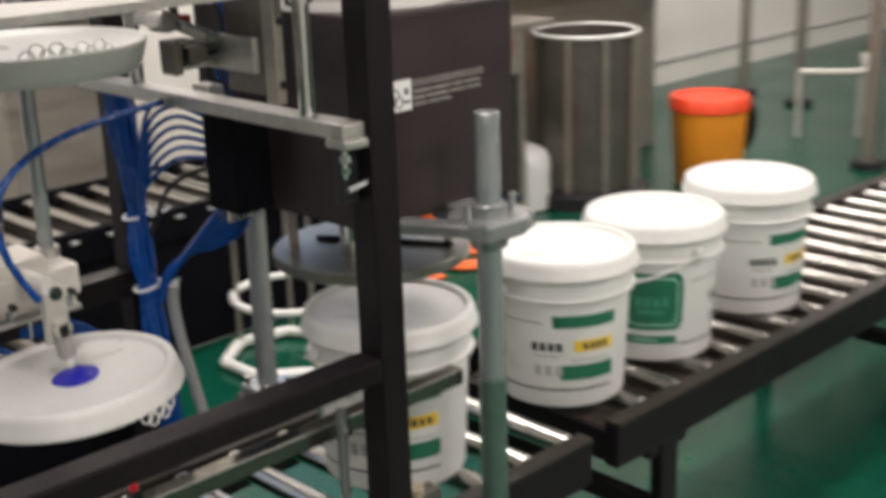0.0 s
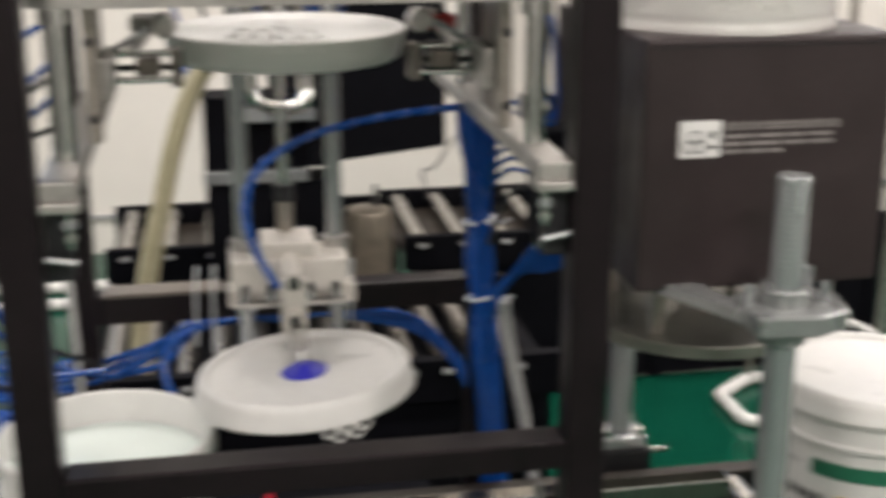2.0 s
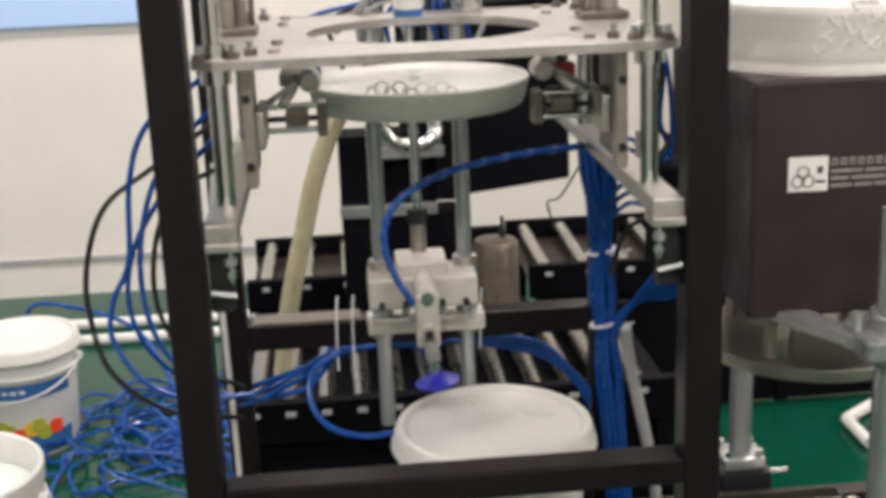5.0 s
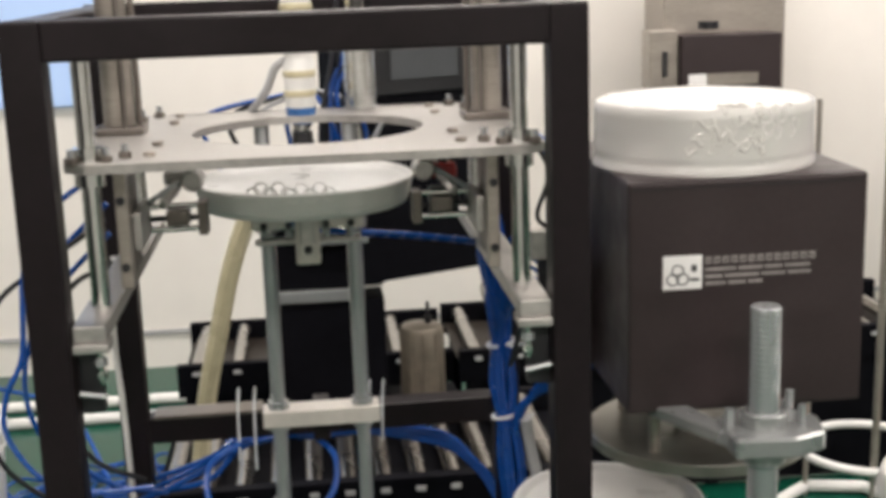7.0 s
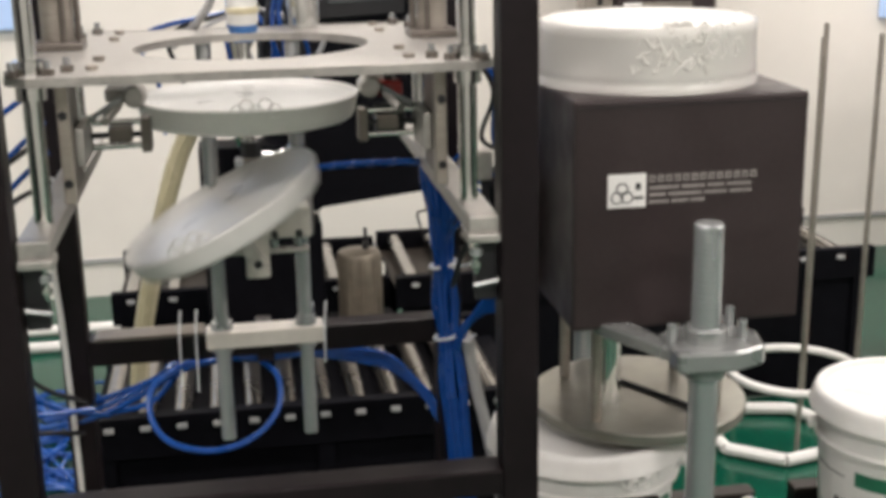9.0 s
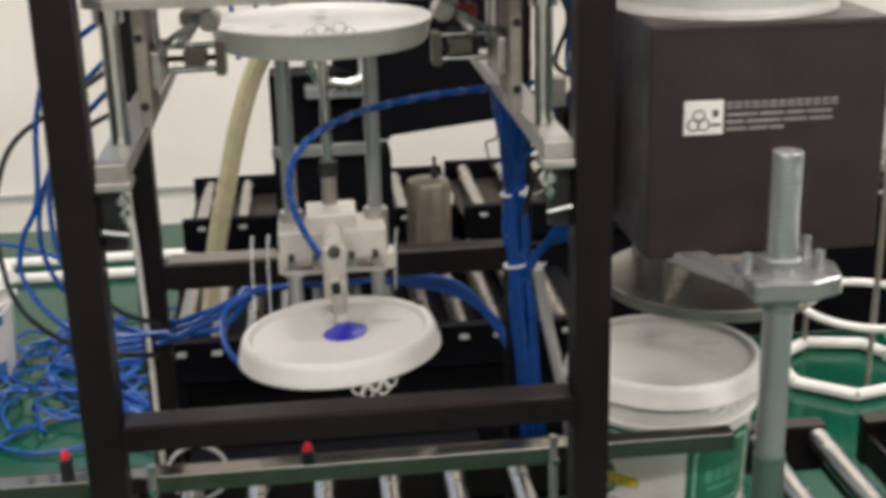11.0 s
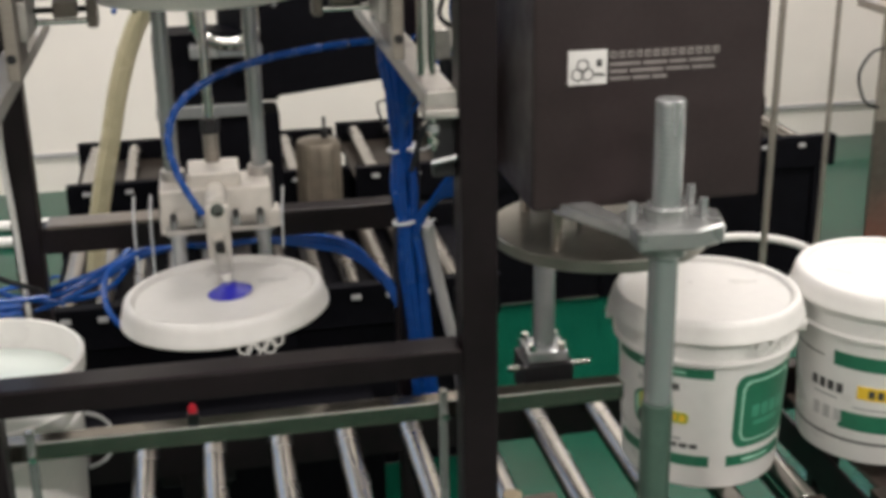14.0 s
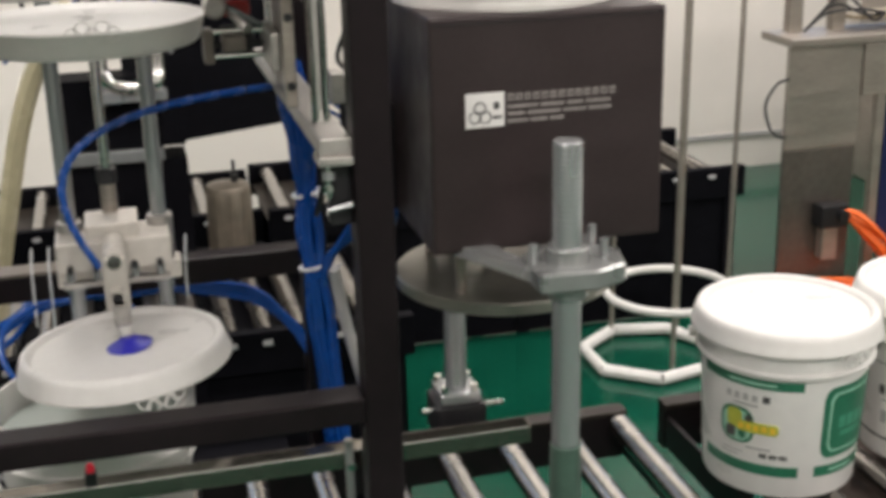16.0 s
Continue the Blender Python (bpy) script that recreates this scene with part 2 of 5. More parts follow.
# ---- the hall ----
def structure(name, bm, mat, label):
    return tagged(part(name, bm, mat), label, name.split("_")[0], kind="structure")


WALL_Y, FLOOR = 3.92, -0.07
structure("floor", box(-9, -9, FLOOR - 0.2, 16, 12, FLOOR), M_FLOOR, "glossy green epoxy factory floor with scuffs")
structure("wall_north", box(-9, WALL_Y, FLOOR, 16, WALL_Y + 0.15, 4.4), M_WALL, "cream white sandwich panel wall with thin joints")
structure("wall_west", box(-9.15, -9, FLOOR, -9, 12, 4.4), M_FARWALL, "plain grey unseen wall closing the hall")
structure("wall_east", box(16, -9, FLOOR, 16.15, 12, 4.4), M_FARWALL, "plain grey unseen wall closing the hall")
# Unseen wall set close to bounce neutral light onto the machines.
structure("wall_south", box(-9, -4.35, FLOOR, 16, -4.2, 4.4), M_FARWALL, "plain grey unseen wall closing the hall")
structure("ceiling", box(-9.15, -9.15, 4.4, 16.15, 12, 4.5), M_CEIL, "plain grey factory ceiling")
jb = box(-9, WALL_Y - 0.012, 0.085, 16, WALL_Y - 0.001, 0.103)
structure("trim_wall", jb, M_GREYH, "thin grey ledge along the foot of the wall panels")
structure("window_1", box(-3.6, WALL_Y - 0.03, 1.10, -0.46, WALL_Y - 0.002, 2.7, 0.01), M_WINDOW, "pale blue bright window in the white wall")
structure("window_2", box(3.2, WALL_Y - 0.03, 1.02, 4.5, WALL_Y - 0.002, 2.6, 0.01), M_WINDOW, "pale blue bright window in the white wall")

light0 = None
# The last fixture is made up and only houses the added wall lamp.
for lx, ly in LAMPS:
    if light0 is None:
        light0 = thing("ceiling_light", pose(lx, ly, 3.85), "long white tube light under the ceiling", "ceiling light", "ceiling lights")
        part("housing", box(-0.78, -0.16, 0.0, 0.78, 0.16, 0.06, 0.01), M_ALUP, light0)
        part("diffuser", box(-0.76, -0.14, -0.012, 0.76, 0.14, 0.002, 0.004), M_GLOW, light0, "glowing white diffuser")
        part("hanger", cyl((-0.6, 0, 0.055), (-0.6, 0, 0.55), 0.006), M_ZINC, light0)
        part("hanger", cyl((0.6, 0, 0.055), (0.6, 0, 0.55), 0.006), M_ZINC, light0)
    else:
        copy_thing(light0, pose(lx, ly, 3.85))

# ---- lid feeder frame ----
FX0, FX1, FYB = -0.063, 0.69, 0.70      # outer sides of the rear posts and their front
GX0, GX1, FYF = -0.045, 0.668, -0.035    # outer sides of the front posts and their front
feeder = thing("lid_feeder_frame", pose(0, 0, 0), "dark brown painted square tube frame of a lid feeder", "machine frame")
for x0, x1, y in ((GX0, GX1, FYF), (FX0, FX1, FYB)):
    for x in (x0, x1 - 0.05):
        part("post", box(x, y, FLOOR, x + 0.05, y + 0.05, 1.585, 0.004), M_FRAME, feeder)
        part("foot_plate", box(x - 0.02, y - 0.02, FLOOR, x + 0.07, y + 0.07, FLOOR + 0.008), M_FRAME, feeder)
    part("top_beam", box(x0 + 0.05, y, 1.535, x1 - 0.05, y + 0.05, 1.585, 0.004), M_FRAME, feeder)
    low, high = (0.773, 0.823) if y > 0 else (0.81, 0.848)
    part("lower_beam", box(x0 + 0.05, y, low, x1 - 0.05, y + 0.05, high, 0.004), M_FRAME, feeder)
for x in (GX0 - 0.004, GX1 - 0.046):
    part("side_beam", box(x, FYF + 0.05, 1.536, x + 0.05, FYB, 1.584, 0.004), M_FRAME, feeder)


# ---- the lid magazine in the frame ----
def ring_plate(x0, y0, x1, y1, cx, cy, r, z0, z1):
    """A rectangular plate with a round hole."""
    b = bmesh.new()
    n = 64
    outer, inner = [], []
    for i in range(n):
        a = 2 * math.pi * i / n
        dx, dy = math.cos(a), math.sin(a)
        s = min(((x1 - cx) / dx if dx > 0 else (x0 - cx) / dx) if abs(dx) > 1e-9 else 9, ((y1 - cy) / dy if dy > 0 else (y0 - cy) / dy) if abs(dy) > 1e-9 else 9)
        outer.append((cx + dx * s, cy + dy * s))
        inner.append((cx + dx * r, cy + dy * r))
    rows = [[b.verts.new((*p, z)) for p in ring] for ring, z in ((outer, z0), (outer, z1), (inner, z1), (inner, z0))]
    for k in range(4):
        for i in range(n):
            j = (i + 1) % n
            b.faces.new((rows[k][i], rows[k][j], rows[(k + 1) % 4][j], rows[(k + 1) % 4][i]))
    bmesh.ops.recalc_face_normals(b, faces=b.faces)
    return b


SX, SY = 0.305, 0.33                     # the lids' axis
mag = thing("lid_magazine", pose(0, 0, 0), "aluminium lid magazine with gripper cylinders on guide rods", "machine part")
ring = part("ring_plate", ring_plate(0.0, 0.035, 0.63, 0.60, SX + 0.01, SY - 0.01, 0.172, 1.388, 1.40), M_ALU, mag, "milled aluminium plate with a round hole")
for s, x in ((1, 0.0), (-1, 0.625)):
    e = x + s * 0.007                    # the front post's inner face
    part("support_bar", box(min(e, e + s * 0.042), -0.024, 1.183, max(e, e + s * 0.042), 0.70, 1.206, 0.003), M_ALU, mag)
    part("bar_clamp", box(min(e, e + s * 0.045), -0.032, 1.171, max(e, e + s * 0.045), 0.012, 1.1835, 0.003), M_ALU, mag)
    part("clamp_bolt", cyl((e + s * 0.03, -0.012, 1.126), (e + s * 0.03, -0.012, 1.173), 0.004, seg=10), M_CHROME, mag)
    part("clamp_nut", cyl((e + s * 0.03, -0.012, 1.150), (e + s * 0.03, -0.012, 1.160), 0.009, seg=6), M_ZINC, mag)
    part("clamp_nut", cyl((e + s * 0.03, -0.012, 1.134), (e + s * 0.03, -0.012, 1.142), 0.008, seg=6), M_CHROME, mag)
    part("clamp_foot", box(min(e, e + s * 0.03), -0.006, 1.085, max(e, e + s * 0.03), 0.014, 1.1715, 0.003), M_BLACK, mag)
    part("set_screw", cyl((e + s * 0.003, -0.024, 1.118), (e + s * 0.036, -0.024, 1.112), 0.004, seg=8), M_ZINC, mag)
    for y in (0.075, 0.53):
        part("guide_rod", cyl((x + s * 0.03, y, 1.2), (x + s * 0.03, y, 1.535), 0.0125), M_CHROME, mag)
        part("collar", cyl((x + s * 0.03, y, 1.4), (x + s * 0.03, y, 1.418), 0.02), M_CHROME, mag)
        part("collar", cyl((x + s * 0.03, y, 1.368), (x + s * 0.03, y, 1.388), 0.02), M_CHROME, mag)
    part("lift_cylinder", cyl((x + s * 0.033, 0.36, 1.41), (x + s * 0.033, 0.36, 1.62), 0.0235, bevel=0.003), M_STAIN, mag)
    for dx, dy in ((0.03, 0.0), (-0.012, 0.028), (0.012, -0.029)):
        part("tie_rod", cyl((x + s * (0.033 + dx), 0.36 + dy, 1.40), (x + s * (0.033 + dx), 0.36 + dy, 1.62), 0.0045, seg=8), M_PIPE, mag)
    part("cylinder_flange", box(x + s * 0.035 - 0.036, 0.325, 1.40, x + s * 0.035 + 0.036, 0.395, 1.412, 0.003), M_PIPE, mag)
    # One plate in two steels: its lit front edge and shaded side are coloured in.
    hang = part("hanger_plate", box(x + s * 0.065 - 0.008, 0.083, 1.225, x + s * 0.065 + 0.008, 0.112, 1.388, 0.003), M_STAIN, mag)
    part("shaded_side_plate", box(x + s * 0.065 - 0.006, 0.112, 1.235, x + s * 0.065 + 0.006, 0.205, 1.388, 0.003), M_PIPE, mag)
    part("bolt_hole", cyl((x + s * 0.065, 0.0775, 1.345), (x + s * 0.065, 0.081, 1.345), 0.006, seg=10), M_BLACK, hang)
    part("bolt_hole", cyl((x + s * 0.065, 0.0775, 1.255), (x + s * 0.065, 0.081, 1.255), 0.006, seg=10), M_BLACK, hang)
    part("gripper_body", box(x + s * 0.125 - 0.016, 0.195, 1.285, x + s * 0.125 + 0.016, 0.23, 1.307, 0.003), M_PIPE, mag)
    for dz in (1.278, 1.294, 1.312):
        part("gripper_rod", cyl((x + s * 0.065, 0.212, dz), (x + s * 0.165, 0.212, dz), 0.0042, seg=10), M_CHROME if dz != 1.294 else M_BLACK, mag)
    part("gripper_end", box(x + s * 0.16 - 0.007, 0.194, 1.270, x + s * 0.16 + 0.007, 0.232, 1.318, 0.003), M_PIPE, mag)
    part("gripper_root", box(x + s * 0.078 - 0.006, 0.12, 1.268, x + s * 0.078 + 0.006, 0.235, 1.32, 0.003), M_ALU, mag)
    part("gripper_stay", cyl((x + s * 0.085, 0.205, 1.318), (x + s * 0.135, 0.25, 1.345), 0.0045, seg=8), M_ZINC, mag)
    part("gripper_jaw", cyl((x + s * 0.145, 0.235, 1.342), (x + s * 0.145, 0.275, 1.342), 0.0165, seg=16, bevel=0.004), M_ALU, mag)
    part("jaw_link", box(min(x + s * 0.10, x + s * 0.14), 0.275, 1.33, max(x + s * 0.10, x + s * 0.14), 0.34, 1.348, 0.004), M_ALU, mag)
    part("gripper_arm", hose([(x + s * 0.105, 0.2, 1.315), (x + s * 0.12, 0.24, 1.33), (x + s * 0.12, 0.28, 1.335)], 0.007, n=4), M_ALU, mag)
    part("cable_fitting", cyl((x + s * 0.02, 0.11, 1.38), (x + s * 0.02, 0.11, 1.36), 0.008), M_BLACK, mag)
    for dx, y in ((0.012, 0.05), (0.055, 0.06), (0.075, 0.09), (0.05, 0.50), (0.012, 0.56), (0.07, 0.56)):
        part("nut", cyl((x + s * dx, y, 1.399), (x + s * dx, y, 1.409), 0.0085, seg=6), M_PIPE, ring)
        part("stud", cyl((x + s * dx, y, 1.405), (x + s * dx, y, 1.419), 0.0045, seg=8), M_ZINC, ring)
    for y in (0.1, 0.2, 0.45, 0.55):
        part("screw", cyl((x + s * 0.105, y, 1.399), (x + s * 0.105, y, 1.406), 0.008, seg=8), M_STAIN, ring)
part("red_connector", box(0.492, 0.25, 1.326, 0.53, 0.285, 1.347, 0.004), M_PLUG, mag, "red plug over a black base")
part("black_connector", box(0.489, 0.252, 1.268, 0.533, 0.283, 1.3115, 0.004), M_BLACK, mag)
part("connector_stem", cyl((0.511, 0.268, 1.347), (0.511, 0.268, 1.388), 0.007, seg=10), M_BLACK, mag)


# ---- lids and buckets ----
LR = 0.166                               # a lid's radius


def lid_mesh():
    """A lid whose top is at z = 0, with a raised rim and a skirt that hangs below."""
    r = LR
    prof = [(0, 0), (r * 0.50, 0.0005), (r * 0.80, 0.0), (r * 0.840, 0.0005), (r * 0.852, 0.003), (r * 0.868, 0.008), (r * 0.885, 0.0095), (r * 0.915, 0.0095), (r * 0.94, 0.007),
            (r * 0.958, 0.0), (r * 0.97, -0.006), (r * 0.986, -0.018), (r, -0.023), (r * 1.002, -0.0265), (r * 0.99, -0.029), (r * 0.975, -0.0275), (r * 0.955, -0.0215),
            (r * 0.935, -0.0195), (r * 0.90, -0.0185), (r * 0.88, -0.0165), (r * 0.6, -0.016), (0, -0.0155)]
    return lathe(prof, 72)


def add_ring_marks(parent, low=0.032, thick=0.0017, out=0.99):
    """Interlaced moulded rings on the skirt."""
    for k, a in enumerate((-88, -83.5, -79, -74.5, -70)):
        ang = radians(a + 6)
        c = Vector((LR * out * math.cos(ang), LR * out * math.sin(ang), -low - 0.008 * (k % 2)))
        t = Vector((-math.sin(ang), math.cos(ang), 0))
        part("moulded_ring", hose([c + 0.010 * (math.cos(u) * t + math.sin(u) * Vector((0, 0, 1))) for u in [2 * math.pi * q / 12 for q in range(13)]], thick, n=2, seg=5), M_LID, parent)


def stacked_lid_mesh():
    """A lid with a straight skirt, as it sits in a wrapped stack."""
    r = LR
    return lathe([(0, 0), (r * 0.86, 0), (r * 0.89, 0.004), (r * 0.96, 0.003), (r * 0.994, 0.0005), (r, -0.0005), (r, -0.0225), (r * 0.997, -0.0236), (r * 0.95, -0.0245), (r * 0.94, 0), (0, -0.003)], 72)


def make_lid(m, label, group="", mesh=lid_mesh, low=0.032, thick=0.0017, out=0.99):
    ob = tagged(part("bucket_lid", mesh(), M_LID), label, "lid", group)
    ob.matrix_world = m
    add_ring_marks(ob, low, thick, out)
    return ob


R0, R1, BH = 0.134, 0.150, 0.305         # a bucket's radius below and above, and its height


def rad(z):
    return R0 + (R1 - R0) * z / BH


def bucket_body():
    h = BH
    prof = [(0, 0.006), (R0 * 0.9, 0.006), (R0 * 0.93, 0), (R0 - 0.002, 0), (R0, 0.004), (rad(h - 0.075), h - 0.075), (R1 + 0.006, h - 0.072), (R1 + 0.007, h - 0.066), (R1 + 0.001, h - 0.063),
            (R1 + 0.001, h - 0.035), (R1 + 0.006, h - 0.031), (R1 + 0.007, h - 0.004), (R1 + 0.003, h), (R1 - 0.001, h - 0.002), (rad(0.02) - 0.003, 0.02), (0, 0.018)]
    return lathe(prof, 72)


def up(z):
    """A print's height on the wall."""
    return 1.12 * z + 0.008


def patch(name, parent, mat, z0, z1, a0, a1, lift=0.0008):
    z0, z1 = up(z0), up(z1)
    return part(name, curved_patch(rad(z0), rad(z1), z0, z1, a0, a1, lift), mat, parent)


def round_patch(z0, z1, a0, a1, c, lift=0.0008):
    """A printed patch with rounded corners on the bucket's wall; c: the corner's radius."""
    b = bmesh.new()
    z0, z1 = up(z0), up(z1)
    half, rows, n = radians(a1 - a0) / 2 * 0.14, [], 24
    for k in range(n + 1):
        a = radians(a0 + (a1 - a0) * k / n)
        d = half - abs(2 * k / n - 1) * half
        cut = c - math.sqrt(max(0, c * c - max(0, c - d) ** 2))
        za, zb = z0 + cut, z1 - cut
        rows.append([b.verts.new(((rad(z) + h) * math.cos(a), (rad(z) + h) * math.sin(a), z)) for z, h in ((za, -0.001), (za, lift), (zb, lift), (zb, -0.001))])
    for p, q in zip(rows, rows[1:]):
        for i in range(3):
            b.faces.new((p[i], q[i], q[i + 1], p[i + 1]))
    bmesh.ops.recalc_face_normals(b, faces=b.faces)
    return b


def label_front(b, a):
    """The green bar, picture and window print, centred on the angle a."""
    bar = patch("label_bar", b, M_GREEN, 0.178, 0.194, a - 66, a + 12)
    patch("label_line", bar, M_PALE, 0.184, 0.188, a - 40, a - 6, 0.0014)
    patch("label_bar", b, M_GREEN, 0.030, 0.048, a - 66, a + 12)
    bar = patch("label_bar", b, M_GREEN, 0.030, 0.048, a + 24, a + 78)
    patch("label_line", bar, M_PALE, 0.037, 0.041, a + 36, a + 60, 0.0014)
    pic = part("label_picture", round_patch(0.078, 0.140, a - 47, a - 20, 0.026), M_GREEN, b)
    part("picture_patch", round_patch(0.083, 0.135, a - 45, a - 22, 0.022, 0.0013), M_PALE, pic)
    part("picture_patch", round_patch(0.104, 0.136, a - 41, a - 29, 0.010, 0.0018), M_OLIVE, pic)
    part("picture_patch", round_patch(0.086, 0.106, a - 42, a - 34, 0.007, 0.0018), M_INK, pic)
    part("picture_patch", round_patch(0.088, 0.102, a - 32, a - 26, 0.005, 0.0018), M_GREEN, pic)
    part("picture_patch", round_patch(0.116, 0.130, a - 27, a - 22, 0.005, 0.0018), M_INK, pic)
    part("picture_patch", round_patch(0.101, 0.119, a - 34, a - 3, 0.007, 0.0024), M_OLIVE, pic)
    for k in range(5):
        patch("text_bar", pic, M_YELLOW, 0.105 + 0.001 * (k % 2), 0.115, a - 31.5 + 5.6 * k, a - 27.8 + 5.6 * k, 0.0030)
    for k in range(4):
        patch("text_bar", b, M_MARK, 0.154, 0.165, a - 42 + 6.5 * k, a - 38 + 6.5 * k)
    patch("text_bar", b, M_INK, 0.155, 0.166, a - 15, a - 10)
    patch("text_bar", b, M_MARK, 0.145, 0.149, a - 36, a - 18)
    for k in range(3):
        patch("text_bar", b, M_INK, 0.060, 0.067, a - 16 + 7 * k, a - 10.5 + 7 * k)
    patch("text_bar", b, M_MARK, 0.072, 0.077, a - 26, a - 8)
    patch("text_bar", b, M_MARK, 0.062, 0.065, a - 46, a - 28)
    patch("text_bar", b, M_MARK, 0.055, 0.058, a - 46, a - 32)
    win = part("label_window", round_patch(0.060, 0.182, a + 27, a + 84, 0.022), M_GREEN, b)
    rim = part("label_window_rim", round_patch(0.070, 0.172, a + 32, a + 79, 0.017, 0.0012), M_PALE, win)
    part("label_window_field", round_patch(0.0735, 0.1685, a + 33.5, a + 77.5, 0.0155, 0.0017), M_GREEN, rim)
    for k in range(4):
        patch("text_bar", win, M_MIDGREEN, 0.110, 0.130, a + 40 + 8 * k, a + 46 + 8 * k, 0.0023)
    patch("text_bar", win, M_MIDGREEN, 0.096, 0.103, a + 42, a + 66, 0.0023)


def label_back(b, a):
    """The data print with a yellow field, centred on the angle a."""
    patch("label_bar", b, M_GREEN, 0.152, 0.176, a - 14, a + 42)
    patch("label_bar", b, M_GREEN, 0.048, 0.078, a - 8, a + 42)
    field = patch("label_field", b, M_YELLOW, 0.104, 0.126, a + 4, a + 40)
    for k in range(4):
        patch("text_bar", field, M_INK, 0.108, 0.121, a + 12 + 6 * k, a + 16 + 6 * k, 0.0014)
    for k in range(4):
        patch("text_bar", b, M_INK, 0.106, 0.122, a - 32 + 7 * k, a - 27 + 7 * k)
    patch("text_bar", b, M_MARK, 0.094, 0.098, a - 30, a - 10)
    patch("text_bar", b, M_MARK, 0.086, 0.089, a + 2, a + 38)
    for k in range(3):
        patch("label_symbol", b, M_MARK, 0.056, 0.078, a - 30 + 9 * k, a - 24 + 9 * k)
    patch("label_line", b, M_INK, 0.026, 0.030, a - 70, a + 42)
    patch("label_line", b, M_INK, 0.160, 0.1615, a - 60, a - 22)


def make_bucket(label, angle, lid=True, paint=False, group="buckets on the conveyor", bow=-1):
    b = thing("paint_bucket", pose(0, 0, 0), label, "bucket", group)
    part("body", bucket_body(), M_WHITE, b)
    label_front(b, angle)
    label_back(b, angle + 150)
    r = R1 + 0.008
    for s in (-1, 1):
        a = radians(angle + 94 + (0 if s > 0 else 180))
        part("ear", cyl((r * math.cos(a) * 0.98, r * math.sin(a) * 0.98, BH - 0.05), (r * math.cos(a) * 1.07, r * math.sin(a) * 1.07, BH - 0.05), 0.011, seg=12), M_WHITE, b)
    pts = []
    for k in range(11):
        u = math.pi * k / 10
        a = radians(angle + 94)
        x, y = r * 1.04 * math.cos(u), r * 1.04 * math.sin(u)
        pts.append((x * math.cos(a) + bow * y * math.sin(a), x * math.sin(a) - bow * y * math.cos(a), BH - 0.05 - 0.075 * math.sin(u)))
    part("handle", hose(pts, 0.0035, n=4, seg=6), M_WHITE, b)
    if lid:
        l = part("lid", lid_mesh(), M_LID, b, "white snap-on lid", m=pose(0, 0, BH + 0.006, 0, 0, angle * 2))
    if paint:
        part("paint_fill", lathe([(0, BH - 0.05), (rad(BH - 0.05) - 0.004, BH - 0.05), (rad(BH - 0.07) - 0.004, BH - 0.07), (0, BH - 0.07)], 48), M_PAINT, b, "white paint near the brim")
    return b


ROLL_Z, ROLL_Y = 0.447, 0.31             # top of the rollers and the middle of the line
BUCKETS = {
    "filled": (make_bucket("white plastic paint bucket with green print being closed", -117, lid=False, paint=True), [
        (0, -0.27), (1, -0.13), (2.1, 0.04), (2.5, 0.107), (3, 0.19), (3.4, 0.25), (4.0, 0.305), (4.6, 0.345), (5.3, 0.45), (5.5, 0.484), (6.2, 0.61), (7, 0.771), (7.4, 0.83), (10.7, 0.832), (11, 0.844),
        (12.5, 0.947), (13.5, 1.049), (14.5, 1.188), (15.2, 1.305), (16, 1.440)]),
    "pressed": (make_bucket("white lidded paint bucket with yellow and green data print", 73, bow=1), [
        (0, 0.942), (0.5, 1.03), (1, 1.088), (1.5, 1.152), (2.2, 1.25), (3.2, 1.36), (4.2, 1.405), (8.7, 1.41), (12.8, 1.412), (13.5, 1.415), (14.5, 1.52), (16, 1.762)]),
    "queue_a": (make_bucket("white lidded paint bucket with yellow and green data print", 77, bow=1), [
        (0, 1.435), (1, 1.435), (1.5, 1.478), (2.2, 1.577), (3.2, 1.687), (4.2, 1.732), (13, 1.74), (14.5, 1.862), (16, 2.089)]),
    "queue_b": (make_bucket("white lidded paint bucket with a green print panel", 160, bow=1), [
        (0, 1.765), (1, 1.768), (1.5, 1.805), (2.2, 1.904), (3.2, 2.014), (4.2, 2.06), (13, 2.068), (14.5, 2.19), (16, 2.417)]),
    "queue_c": (make_bucket("white lidded paint bucket with small dark print", 98, bow=1), [
        (0, 2.16), (1, 2.16), (1.5, 2.17), (2.2, 2.235), (3.2, 2.345), (4.2, 2.39), (13, 2.398), (14.5, 2.52), (16, 2.747)]),
    "waiting": (make_bucket("open white paint bucket filled with white paint", 78, lid=False, paint=True), [
        (0, -0.72), (1.2, -0.60), (2.4, -0.492), (3.2, -0.476), (10.8, -0.465), (11.1, -0.43), (11.5, -0.378), (12, -0.342), (12.5, -0.276), (14.5, -0.002), (16, 0.25)]),
}

# lid that is laid on the filled bucket, lid that is fetched from the magazine, lids that stay
lid_laid = make_lid(pose(0, 0, 0), "white plastic bucket lid set on a paint bucket")
lid_next = make_lid(pose(0, 0, 0), "white plastic bucket lid carried by the suction cup")
make_lid(pose(SX, SY, 1.2985, 180, 0, 0) @ pose(0, 0, 0, 0, 0, 160), "white plastic bucket lid upside down in the magazine", "lids in the magazine", low=0.026, thick=0.0011)

